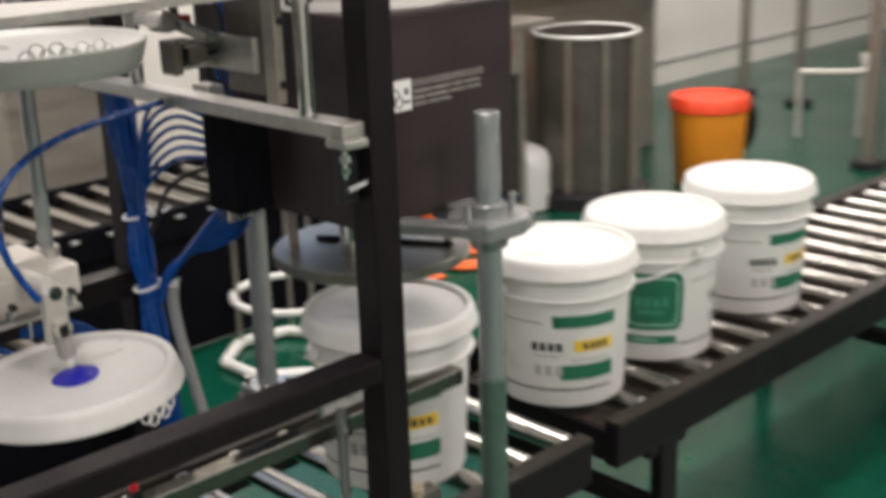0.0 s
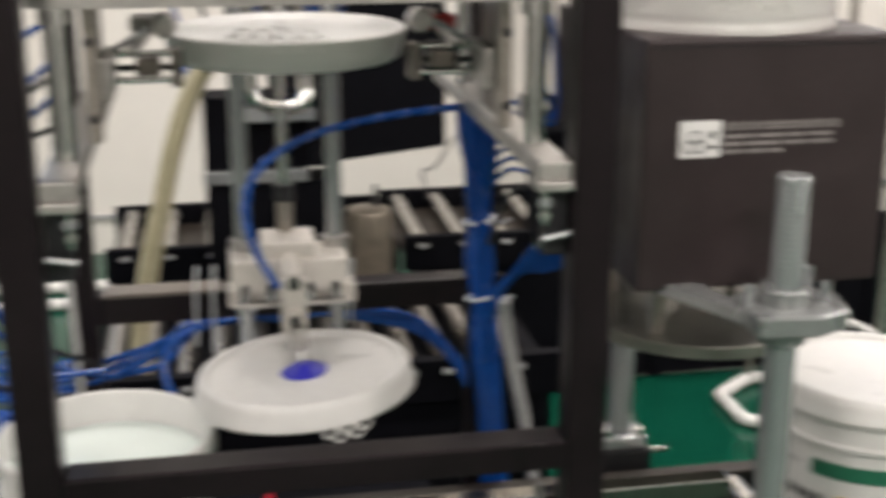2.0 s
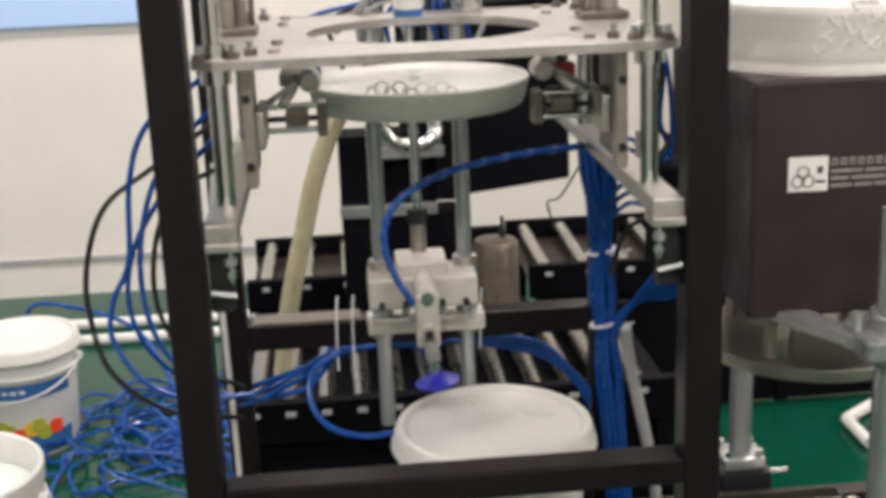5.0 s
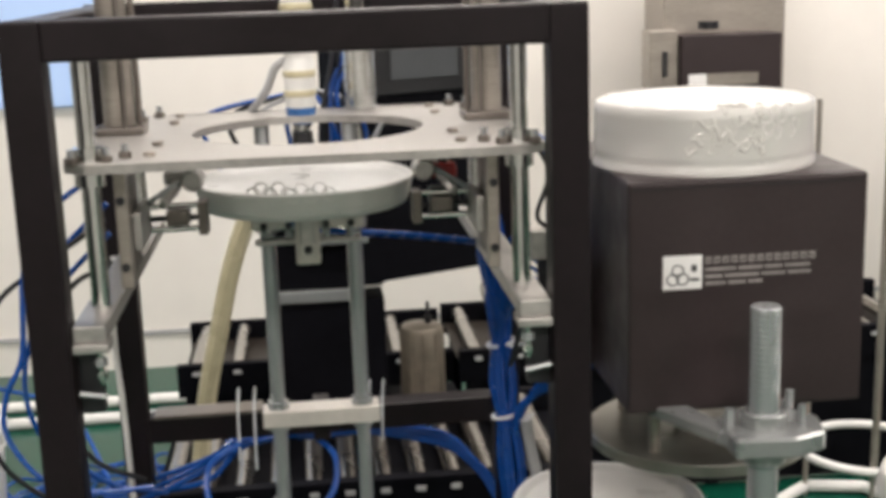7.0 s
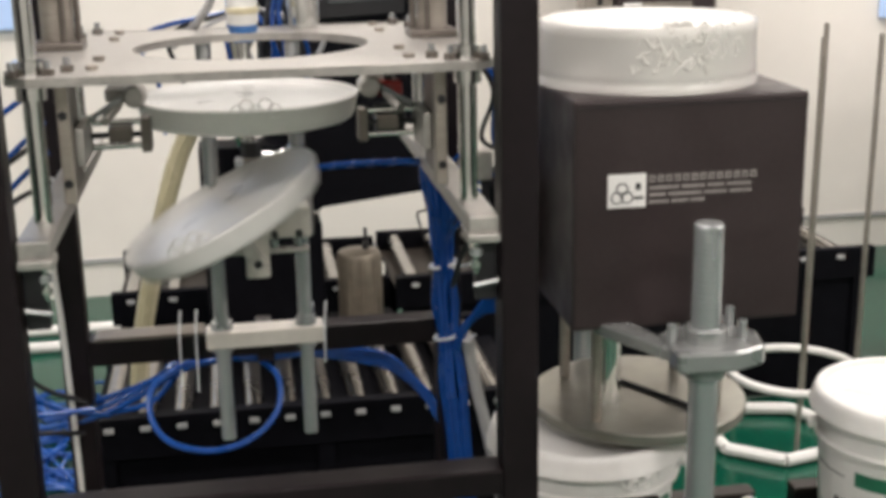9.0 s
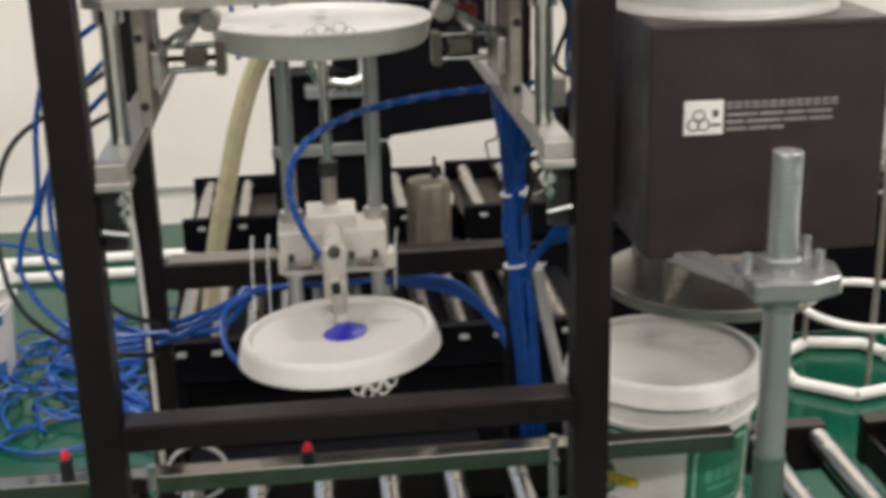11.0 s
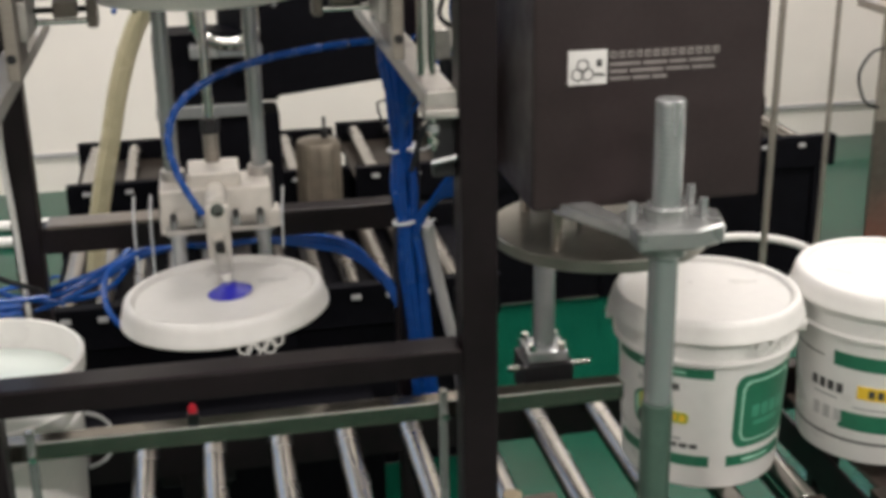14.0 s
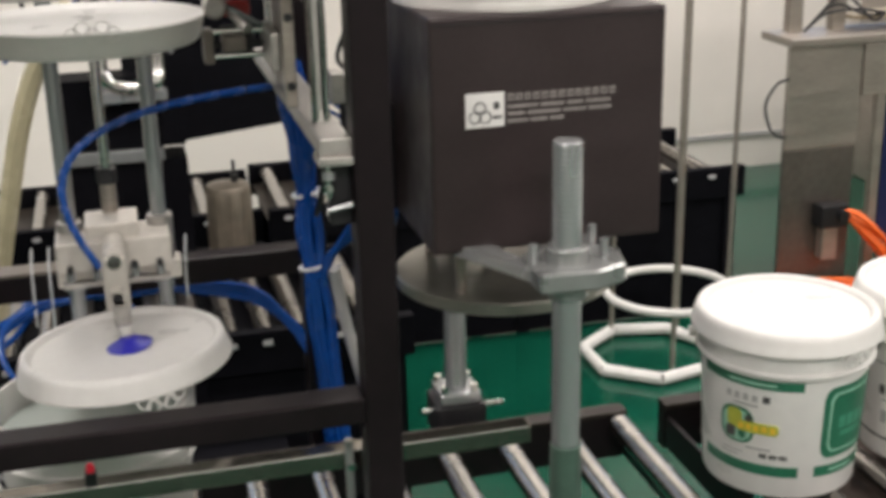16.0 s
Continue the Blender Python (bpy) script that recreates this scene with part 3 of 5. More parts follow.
# ---- suction carriage ----
post_guide = thing("carriage_guide", pose(0, 0, 0), "two grey guide rods and a lift cylinder on the rear beam", "machine part")
RODS = (0.238, 0.382)
GY = 0.505
part("cross_block", box(0.211, GY - 0.024, 0.868, 0.411, GY + 0.024, 0.898, 0.003), M_ALUP, post_guide)
part("cylinder_mount", box(0.295, GY + 0.015, 0.826, 0.325, 0.672, 0.862, 0.003), M_FRAME, post_guide)
for x in RODS:
    part("bushing", cyl((x, GY, 0.858), (x, GY, 0.910), 0.0185), M_ZINC, post_guide)
for x in RODS:
    part("rod", cyl((x, GY, 0.695), (x, GY, 1.385), 0.0125), M_ZINC, post_guide)
part("lift_cylinder", cyl((0.405, 0.56, 1.40), (0.405, 0.56, 1.72), 0.026, bevel=0.002), M_CHROME, post_guide)

carriage = thing("suction_carriage", pose(0, 0, 0), "white aluminium suction carriage on two sliding rods", "machine part")
block = part("block", box(-0.09, 0.10, 0.012, 0.09, 0.20, 0.062, 0.004), M_ALUP, carriage)
part("top_block", box(-0.042, 0.11, 0.058, 0.042, 0.20, 0.086, 0.004), M_ALUP, carriage)
part("lower_plate", box(-0.085, 0.095, -0.012, 0.085, 0.12, -0.004, 0.002), M_ALU, carriage)
part("pivot_boss", cyl((0, 0.02, 0.055), (0, 0.12, 0.055), 0.018, bevel=0.005), M_ALUP, carriage)
part("pivot_pin", cyl((0, 0.008, 0.055), (0, 0.022, 0.055), 0.011), M_CHROME, carriage)
part("arm_plate", box(-0.019, 0.012, -0.028, 0.019, 0.028, 0.06, 0.005), M_ALUP, carriage)
part("arm_hole", cyl((0, -0.0052, 0), (0, -0.003, 0), 0.0065), M_BLACK, carriage)
part("arm_boss", cyl((0, -0.004, 0), (0, 0.014, 0), 0.0145, bevel=0.002), M_ALUP, carriage)
for x in (-0.07, -0.03, 0.03, 0.07):
    part("bolt", cyl((x, 0.090, 0.02), (x, 0.101, 0.02), 0.006, seg=8), M_BLACK, block)
    part("fitting", cyl((x, 0.108, -0.012), (x, 0.108, 0.012), 0.007, seg=8), M_ZINC, block)
for x in RODS:
    part("slide_bush", cyl((x - SX, GY - SY, -0.004), (x - SX, GY - SY, 0.078), 0.021, bevel=0.002), M_ALU, carriage)
part("piston_rod", cyl((0, GY - SY + 0.01, 0.085), (0, GY - SY + 0.01, 0.49), 0.008), M_CHROME, carriage)
part("piston_joint", cyl((0, GY - SY + 0.01, 0.085), (0, GY - SY + 0.01, 0.135), 0.013), M_STAIN, carriage)
part("lock_nut", cyl((0, GY - SY + 0.01, 0.135), (0, GY - SY + 0.01, 0.16), 0.017, seg=6), M_BLACK, carriage)
arm = part("suction_arm", box(-0.012, -0.004, -0.048, 0.012, 0.016, 0.012, 0.004), M_ALU, carriage, "small aluminium arm with a blue suction cup")
part("stem", cyl((0, 0.006, -0.07), (0, 0.006, -0.045), 0.009), M_CHROME, arm)
part("suction_cup", lathe([(0, -0.066), (0.012, -0.066), (0.016, -0.070), (0.024, -0.074), (0.036, -0.080), (0.036, -0.082), (0, -0.078)], 28), M_CUP, arm, "blue rubber suction cup")

# ---- press ----
BX0, BX1, BY0, BY1, BZ0, BZ1 = 0.764, 1.121, 0.152, 0.60, 0.972, 1.322
press = thing("lid_press", pose(0, 0, 0), "lid press with a dark brown sheet metal housing on steel columns", "machine")
body = part("housing", box(BX0, BY0, BZ0, BX1, BY1, BZ1, 0.006), M_BOX, press, "dark brown powder coated housing")
part("housing_seam", box(BX0 + 0.004, BY0 - 0.0015, BZ1 - 0.012, BX1 - 0.004, BY0 + 0.004, BZ1 - 0.0105), M_BLACK, body)
CX, CY = 0.928, 0.035
column = part("front_column", cyl((CX, CY, 0.70), (CX, CY, 1.162), 0.0215, bevel=0.002, seg=28), M_ZINC, press, "galvanised threaded column")
for k in range(15):
    part("thread", cyl((CX, CY, 1.040 + k * 0.008), (CX, CY, 1.0445 + k * 0.008), 0.0219, seg=24, bevel=0.0003), M_ZINC, column)
part("column_foot", cyl((CX, CY, 0.44), (CX, CY, 0.70), 0.0235, seg=28, bevel=0.001), M_SLEEVE, press, "grey green lower sleeve")
part("foot_flange", cyl((CX, CY, 0.428), (CX, CY, 0.442), 0.04), M_ZINC, press)
part("foot_bracket", box(CX - 0.05, CY - 0.045, 0.412, CX + 0.05, 0.0805, 0.428, 0.003), M_ZINC, press)
for dx in (-0.035, 0.035):
    part("foot_bolt", cyl((CX + dx, CY - 0.03, 0.428), (CX + dx, CY - 0.03, 0.446), 0.008, seg=6), M_CHROME, press)
part("rear_column", cyl((0.935, 0.70, 0.50), (0.935, 0.70, 0.98), 0.022, bevel=0.002, seg=24), M_ZINC, press)
part("rear_base", box(0.885, 0.65, 0.40, 0.985, 0.75, 0.475, 0.004), M_BLACK, press, "black mounting block")
flange = part("base_flange", box(0.893, 0.658, 0.475, 0.977, 0.742, 0.50, 0.006), M_ZINC, press)
for dx in (-0.03, 0.03):
    for dy in (-0.03, 0.03):
        part("bolt", cyl((0.935 + dx, 0.70 + dy, 0.50), (0.935 + dx, 0.70 + dy, 0.513), 0.008, seg=6), M_CHROME, flange)
part("side_pin", cyl((0.86, 0.69, 0.455), (1.03, 0.69, 0.455), 0.006, seg=10), M_CHROME, press)
part("rear_arm", box(0.90, 0.60, 0.985, 0.97, 0.73, 1.02, 0.004), M_BOX, press)
BZ = 0.958                               # underside of the bridge
bridge = part("bridge_plate", slab([(0.872, -0.015), (0.955, -0.022), (1.005, 0.0), (1.018, 0.062), (0.985, 0.105), (0.915, 0.112), (0.872, 0.08)], BZ, BZ + 0.03, 0.004), M_BRIDGE, press, "dull plated bridge flange")
part("bridge_arm", slab([(0.80, 0.20), (0.80, 0.165), (0.886, -0.002), (0.886, 0.062), (0.84, 0.20)], BZ + 0.004, BZ + 0.024, 0.003), M_BRIDGE, press)
part("bridge_arm", slab([(1.03, 0.20), (0.985, 0.092), (0.93, 0.098), (0.96, 0.20)], BZ + 0.004, BZ + 0.024, 0.003), M_BRIDGE, press)
part("collar", cyl((CX, CY, BZ + 0.028), (CX, CY, BZ + 0.052), 0.031, bevel=0.002), M_BRIDGE, press)
part("collar", cyl((CX, CY, BZ - 0.022), (CX, CY, BZ + 0.002), 0.032, bevel=0.002), M_BRIDGE, press)
for dx, dy in ((0.055, -0.003), (-0.05, 0.0), (0.06, 0.06)):
    part("bridge_bolt", cyl((CX + dx, CY + dy, BZ + 0.022), (CX + dx, CY + dy, BZ + 0.058), 0.007, seg=6), M_ZINC, bridge)
plate = thing("press_plate", pose(0, 0, 0), "round steel press plate on four guide pins and a piston", "machine part")
part("disc", lathe([(0, -0.0), (0.178, 0.0), (0.18, 0.002), (0.18, 0.018), (0.178, 0.02), (0, 0.02)], 64), M_DISC, plate)
part("strap", hose([(-0.045, 0.10, 0.024), (0.01, 0.01, 0.0235), (0.085, -0.125, 0.024)], 0.0042, n=4, seg=8), M_BLACK, plate, "black strap across the plate")
part("piston", cyl((-0.06, -0.02, 0.02), (-0.06, -0.02, 0.26), 0.024), M_CHROME, plate)
for dx, dy in ((-0.1, -0.1), (0.1, -0.1), (0.1, 0.1), (-0.1, 0.1)):
    part("guide_pin", cyl((dx, dy, 0.02), (dx, dy, 0.26), 0.009), M_STAIN, plate)

# lids stacked on the press
for k in range(4):
    make_lid(pose(0.925, 0.324, BZ1 + 0.0245 + 0.0238 * k, 0, 0, (6, -2, 9, 3)[k]), "white plastic bucket lid in a stack on the press", "lids stacked on the press", stacked_lid_mesh, 0.004, 0.0013, 1.004)

random.seed(11)
film = bmesh.new()
rings = []
levels = [0.0, 0.012, 0.016, 0.020, 0.028, 0.055, 0.080, 0.096, 0.099, 0.1005]
bulge = [0.004, 0.0035, 0.0, 0.002, 0.001, 0.0, 0.0, 0.0, -0.012, -0.022]
for j, z in enumerate(levels):
    ring = []
    for i in range(96):
        u = 2 * math.pi * i / 96
        r = LR + 0.0012 + random.uniform(0, 0.0012) + bulge[j]
        ring.append(film.verts.new((r * math.cos(u), r * math.sin(u), z + (random.uniform(0, 0.0025) if j > 7 else 0))))
    rings.append(ring)
for p, q in zip(rings, rings[1:]):
    for i in range(96):
        film.faces.new((p[i], p[(i + 1) % 96], q[(i + 1) % 96], q[i]))
wrap = tagged(part("wrapping_film", smooth(film, 60), M_FILM), "crumpled milky wrapping film round the stack of lids", "wrapping film")
wrap.matrix_world = pose(0.925, 0.324, BZ1 + 0.0005)

part("bottom_tuck", hose([((LR + 0.001) * math.cos(u), (LR + 0.001) * math.sin(u), 0.003 + 0.002 * math.sin(5 * u)) for u in [2 * math.pi * q / 24 for q in range(25)]], 0.0022, n=3, seg=6), M_FILM, wrap, "gathered lower edge")
for k in range(26):
    u = random.uniform(-2.05, -1.4)
    z = random.uniform(0.03, 0.098)
    part("film_crease", hose([((LR + 0.0005) * math.cos(u + 0.035 * q), (LR + 0.0005) * math.sin(u + 0.035 * q), z + random.uniform(-0.011, 0.011)) for q in range(4)], random.uniform(0.0022, 0.0042), n=3, seg=6), M_FILM, wrap)
for k in range(9):
    u, h = random.uniform(-1.75, -1.25), random.uniform(0.004, 0.010)
    part("film_fold", hose([(LR * 0.97 * math.cos(u + 0.03 * q), LR * 0.97 * math.sin(u + 0.03 * q), 0.097 + (0.0, h, h * 0.8, 0.0)[q]) for q in range(4)], 0.0026, n=3, seg=5), M_FILM, wrap)

# sticker on the press
sticker = thing("press_sticker", pose(0.815, BY0, 1.161), "white emblem sticker with rows of small grey print", "sticker")
emblem = part("emblem_field", box(0, -0.0015, 0.0, 0.058, 0.001, 0.05), M_PAPER, sticker)
for k in range(13):
    part("print_bar", box(0.063 + 0.013 * k, -0.0012, 0.036, 0.0725 + 0.013 * k, 0.001, 0.0465), M_PRINT, sticker)
    part("print_bar", box(0.0655 + 0.013 * k, -0.0020, 0.0395, 0.0700 + 0.013 * k, 0.001, 0.0425), M_BOX, sticker)
for k, words in enumerate(((0.05, 0.04, 0.03, 0.042), (0.03, 0.055, 0.04, 0.038), (0.035, 0.03, 0.025))):
    x = 0.063
    for w in words:
        part("print_bar", box(x, -0.0012, 0.025 - 0.0105 * k, x + w - 0.004, 0.001, 0.030 - 0.0105 * k), M_PRINT, sticker)
        x += w
for dx, dz in ((0.014, 0.015), (0.029, 0.015), (0.0215, 0.028)):
    c = Vector((dx, -0.002, dz))
    part("emblem_ring", hose([c + 0.0085 * Vector((math.cos(u), 0, math.sin(u))) for u in [2 * math.pi * q / 12 for q in range(13)]], 0.0012, n=2, seg=5), M_INK, emblem)
part("emblem_stroke", box(0.040, -0.0028, 0.012, 0.054, -0.0012, 0.016), M_INK, emblem)
part("emblem_stroke", box(0.042, -0.0028, 0.026, 0.050, -0.0012, 0.036), M_INK, emblem)

# ---- main conveyor ----
conv = thing("roller_conveyor", pose(0, 0, 0), "dark steel roller conveyor with bright rollers on legs", "conveyor")
RR = 0.0225


def roller_mesh(length, mat=M_ROLL):
    b = cyl((0, 0, 0), (0, length, 0), RR, seg=16, bevel=0.002)
    b = cyl((0, -0.018, 0), (0, length + 0.018, 0), 0.007, bm=b, seg=8)
    me = bpy.data.meshes.new("roller")
    b.to_mesh(me)
    b.free()
    me.materials.append(mat)
    return me


RAIL_Y = 0.085                           # outer face of the front rail
# Same rollers twice; the second set has the dark reflections coloured in.
bright, dull = roller_mesh(0.455), roller_mesh(0.455, M_ROLLDARK)
for k in range(42):
    x = -1.20 + 0.122 * k
    if 1.24 < x < 1.37:
        continue
    ob = new("roller", bright if x < 1.3 else dull)
    ob.parent = conv
    ob.location = (x, RAIL_Y + 0.04, ROLL_Z - RR)
for x0, x1 in ((-1.3, 1.262), (1.345, 4.0)):
    for y in (RAIL_Y, 0.595):
        part("side_rail", box(x0, y, 0.345, x1, y + 0.035, ROLL_Z - 0.004, 0.003), M_FRAME, conv)
        part("rail_lip", box(x0, y - 0.004, ROLL_Z - 0.010, x1, y + 0.036, ROLL_Z, 0.002), M_TRAY, conv, "brown worn rail edge")
for x in (1.252, 1.347):
    part("end_plate", box(x, RAIL_Y + 0.037, 0.352, x + 0.008, 0.594, 0.42, 0.002), M_FRAME, conv)
for x in (-1.1, 0.2, 1.50, 2.75, 3.85):
    for y in (RAIL_Y + 0.003, 0.598):
        part("leg", box(x, y, FLOOR, x + 0.06, y + 0.03, 0.348, 0.004), M_FRAME, conv)
        part("gusset", slab([(x - 0.04, y + 0.004), (x + 0.10, y + 0.004), (x + 0.10, y + 0.026), (x - 0.04, y + 0.026)], 0.318, 0.346, 0.004), M_FRAME, conv)
    part("cross_member", box(x + 0.01, RAIL_Y + 0.03, 0.15, x + 0.05, 0.60, 0.19, 0.003), M_FRAME, conv)

part("rear_board", box(-1.25, 0.632, 0.350, 1.24, 0.645, 0.438, 0.002), M_NAVY, conv, "black board behind the rollers")
part("drip_tray", box(1.42, 0.125, 0.375, 3.9, 0.59, 0.387, 0.003), M_RUST, conv, "dark brown tray under the rollers")
rail = thing("guide_rail", pose(0, 0, 0), "bright steel guide rail with red sensors along the conveyor", "guide rail")
part("bar", box(-0.8, 0.062, 0.694, 0.885, 0.094, 0.722, 0.0025), M_RAIL, rail)
# Chrome bead that draws the highlight line along the rail's edge.
part("highlight_strip", cyl((-0.79, 0.0632, 0.7208), (0.88, 0.0632, 0.7208), 0.0016, seg=8), M_CHROME, rail, "bright bead for the highlight along the worn edge")
for x, top in ((-0.094, 0.757), (0.248, 0.742)):
    sensor = part("sensor", box(x - 0.008, 0.062, 0.722, x + 0.008, 0.08, top, 0.002), M_BLACK, rail)
    part("sensor_light", lathe([(0, 0.014), (0.0035, 0.013), (0.0060, 0.009), (0.0062, 0), (0, 0)], 14), M_LED, sensor, "small red lamp", m=pose(x, 0.071, top - 0.001))
for x in (-0.5, 0.02, 0.60):
    part("bracket", box(x, 0.047, 0.41, x + 0.012, 0.0615, 0.745, 0.002), M_BRIDGE, rail)
    part("bracket_foot", box(x - 0.01, 0.0615, 0.405, x + 0.022, 0.0845, 0.43, 0.002), M_BRIDGE, rail)
    part("bracket_bolt", cyl((x + 0.008, 0.038, 0.708), (x + 0.008, 0.046, 0.708), 0.006, seg=6), M_CHROME, rail)
clamp = thing("rail_clamp", pose(0, 0, 0), "tan steel clamp rod and small grey block at the front rail", "clamp")
part("rod", cyl((0.694, -0.012, 0.44), (0.694, -0.012, 0.59), 0.0105, bevel=0.002), M_TAN, clamp)
part("rod_cap", cyl((0.694, -0.012, 0.588), (0.694, -0.012, 0.599), 0.0145, seg=14, bevel=0.001), M_TAN, clamp)
part("block", box(0.725, 0.012, 0.45, 0.775, 0.045, 0.56, 0.004), M_PIPE, clamp)
part("foot", box(0.672, -0.032, 0.425, 0.81, 0.0805, 0.441, 0.002), M_FRAME, clamp)

# hose to the suction cup, in short stiff pieces
cup_hose = thing("air_hose", pose(0, 0, 0), "blue air hose from the support bar to the suction arm", "air hose")
HOSE_PIECES = [part("hose_piece", cyl((0, 0, -0.021), (0, 0, 0.021), 0.0058, seg=10, bevel=0.002), M_HOSE, cup_hose) for _ in range(16)]


# ---- hoses and cables ----
def air_hose(name, points, r, mat, label, category="air hose", group="", n=8):
    return tagged(part(name, hose(points, r, n=n), mat), label, category, group)


random.seed(4)
bundle = thing("hose_bundle", pose(0, 0, 0), "bundle of blue air hoses with white ties on the rear post", "hose bundle")
for k in range(11):
    a = 2 * math.pi * k / 11
    dx, dy = 0.0165 * math.cos(a), 0.0125 * math.sin(a)
    w = 0.004 * math.sin(2.3 * k)
    part("hose", hose([(0.634 + dx, 0.672 + dy, 1.182), (0.642 + dx * 1.3 + w, 0.672 + dy, 1.10), (0.650 + dx * 0.9 - w, 0.674 + dy * 0.9, 1.00), (0.653 + dx * 0.8, 0.675 + dy * 0.8, 0.936), (0.656 + dx * 1.15 + w, 0.675 + dy, 0.86), (0.659 + dx * 0.85, 0.672 + dy * 0.9, 0.794), (0.668 + dx * 1.2 + w, 0.675 + dy, 0.70), (0.676 + dx * 1.1, 0.675 + dy, 0.58), (0.69 + dx * 1.3, 0.68 + dy, 0.38)], 0.0062, n=5), M_HOSE, bundle)
for z, x in ((0.938, 0.653), (0.796, 0.659)):
    tie = part("cable_tie", hose([(x + 0.026 * math.cos(u), 0.675 + 0.0215 * math.sin(u), z + 0.005 * math.cos(u)) for u in [2 * math.pi * q / 12 for q in range(13)]], 0.0034, n=3, seg=6), M_TIE, bundle, "white nylon tie")
    part("tie_head", box(x + 0.012, 0.645, z - 0.004, x + 0.021, 0.655, z + 0.006, 0.001), M_TIE, tie)
    part("tie_tail", hose([(x + 0.019, 0.652, z + 0.001), (x + 0.035, 0.640, z + 0.004), (x + 0.046, 0.632, z + 0.012)], 0.0022, n=3, seg=5), M_TIE, tie)
for k in range(7):
    top = 1.055 + 0.019 * k
    part("branch_hose", hose([(0.654 - 0.004 * (k % 3), 0.655, 0.92), (0.655 - 0.001 * k, 0.645, 0.985 + 0.006 * k), (0.662 - 0.001 * k, 0.61, top - 0.035), (0.680, 0.56, top), (0.705, 0.50, top + 0.004 - 0.004 * k), (0.728, 0.455, top - 0.012 - 0.006 * k)], 0.0042, n=6, seg=6), M_HOSE, bundle)
for k in range(6):
    part("lower_branch_hose", hose([(0.668, 0.655, 0.76), (0.680, 0.64, 0.80 + 0.004 * k), (0.692 + 0.005 * k, 0.61, 0.845 + 0.003 * k), (0.716 + 0.006 * k, 0.565, 0.905 - 0.006 * k), (0.738 + 0.008 * k, 0.52, 0.958 - 0.010 * k), (0.746 + 0.008 * k, 0.48, 0.985)], 0.0058, n=5, seg=6), M_HOSE, bundle)
part("black_cable", hose([(0.665, 0.65, 0.90), (0.685, 0.61, 0.99), (0.715, 0.53, 1.035), (0.75, 0.46, 1.04)], 0.005, n=5, seg=6), M_BLACK, bundle)

valve = thing("valve_box", pose(0, 0, 0), "black valve box hung beside the press with hoses", "valve box")
part("case", box(0.69, 0.40, 0.975, 0.775, 0.49, 1.15, 0.004), M_NAVY, valve)
part("bracket", box(0.67, 0.43, 1.15, 0.70, 0.48, 1.20, 0.003), M_ALU, valve)
for k in range(4):
    part("fitting", cyl((0.70 + 0.02 * k, 0.44, 0.955), (0.70 + 0.02 * k, 0.44, 0.978), 0.007, seg=8), M_CHROME, valve)

for k in range(4):
    w = (0.0, 0.018, -0.014, 0.032)[k]
    air_hose("air_hose", [(-0.14 + 0.03 * k, 0.74, 0.64 + w), (-0.02, 0.70 + 0.012 * k, 0.672 + 0.5 * w), (0.07 + 0.01 * k, 0.71, 0.705 + w), (0.16, 0.76 + 0.01 * k, 0.735 + 0.4 * w), (0.30, 0.79, 0.742 - 0.3 * w), (0.46, 0.79, 0.728 + 0.4 * w), (0.57, 0.76, 0.70 + 0.5 * w), (0.645, 0.715, 0.63 - 0.01 * k), (0.682, 0.69, 0.50)], 0.0055,
             M_HOSE, "blue air hose slung behind the rear beam", group="blue hoses behind the beam")
air_hose("hose_loop", [(0.16, 0.60, 0.80), (0.11, 0.56, 0.78), (0.105, 0.53, 0.73), (0.14, 0.51, 0.69), (0.21, 0.50, 0.675), (0.28, 0.51, 0.69), (0.325, 0.53, 0.73), (0.33, 0.56, 0.78), (0.30, 0.60, 0.80)], 0.0055, M_HOSE, "blue air hose hanging in a loop below the carriage")
air_hose("thick_tube", [(0.255, 1.30, 1.22), (0.202, 1.32, 1.14), (0.156, 1.35, 1.06), (0.112, 1.37, 0.94), (0.076, 1.38, 0.80), (0.034, 1.40, 0.63), (0.004, 1.42, 0.45)], 0.0235, M_TUBE, "thick milky yellow plastic tube hanging behind the rods", "tube")
air_hose("grey_hose", [(-0.046, 0.685, 1.14), (-0.057, 0.68, 1.0), (-0.053, 0.685, 0.85), (-0.049, 0.69, 0.6), (-0.046, 0.69, 0.2)], 0.0055, M_WHOSE, "grey corrugated hose down the rear post", "hose")
air_hose("clear_hose", [(0.690, 0.635, 0.80), (0.698, 0.655, 0.755), (0.712, 0.665, 0.68), (0.732, 0.67, 0.59), (0.752, 0.67, 0.49), (0.76, 0.67, 0.42)], 0.0115, M_GREYH, "grey braided hose hanging from the hose bundle", "hose")
air_hose("white_cable", [(0.03 + 0.056 * math.cos(u), 0.5905, 0.445 + 0.056 * math.sin(u)) for u in [2 * math.pi * q / 12 for q in range(13)]], 0.0042, M_GREYH, "pale grey cable loop behind the conveyor rollers", "cable")
for x, z0 in ((0.155, 0.755), (0.185, 0.74), (0.425, 0.78), (0.40, 0.80)):
    tagged(part("cable_tie", hose([(x + 0.004, 0.692, 0.875), (x, 0.688, 0.83), (x - 0.002, 0.690, z0 - 0.027)], 0.0021, n=4, seg=6), M_TIE), "white nylon cable tie hanging on the rear beam", "cable tie", "cable ties on the rear beam")
tagged(part("flat_bar", box(0.0, 0.69, 0.8235, 0.20, 0.745, 0.831, 0.001), M_PIPE), "grey aluminium flat bar lying on the rear beam", "flat bar")
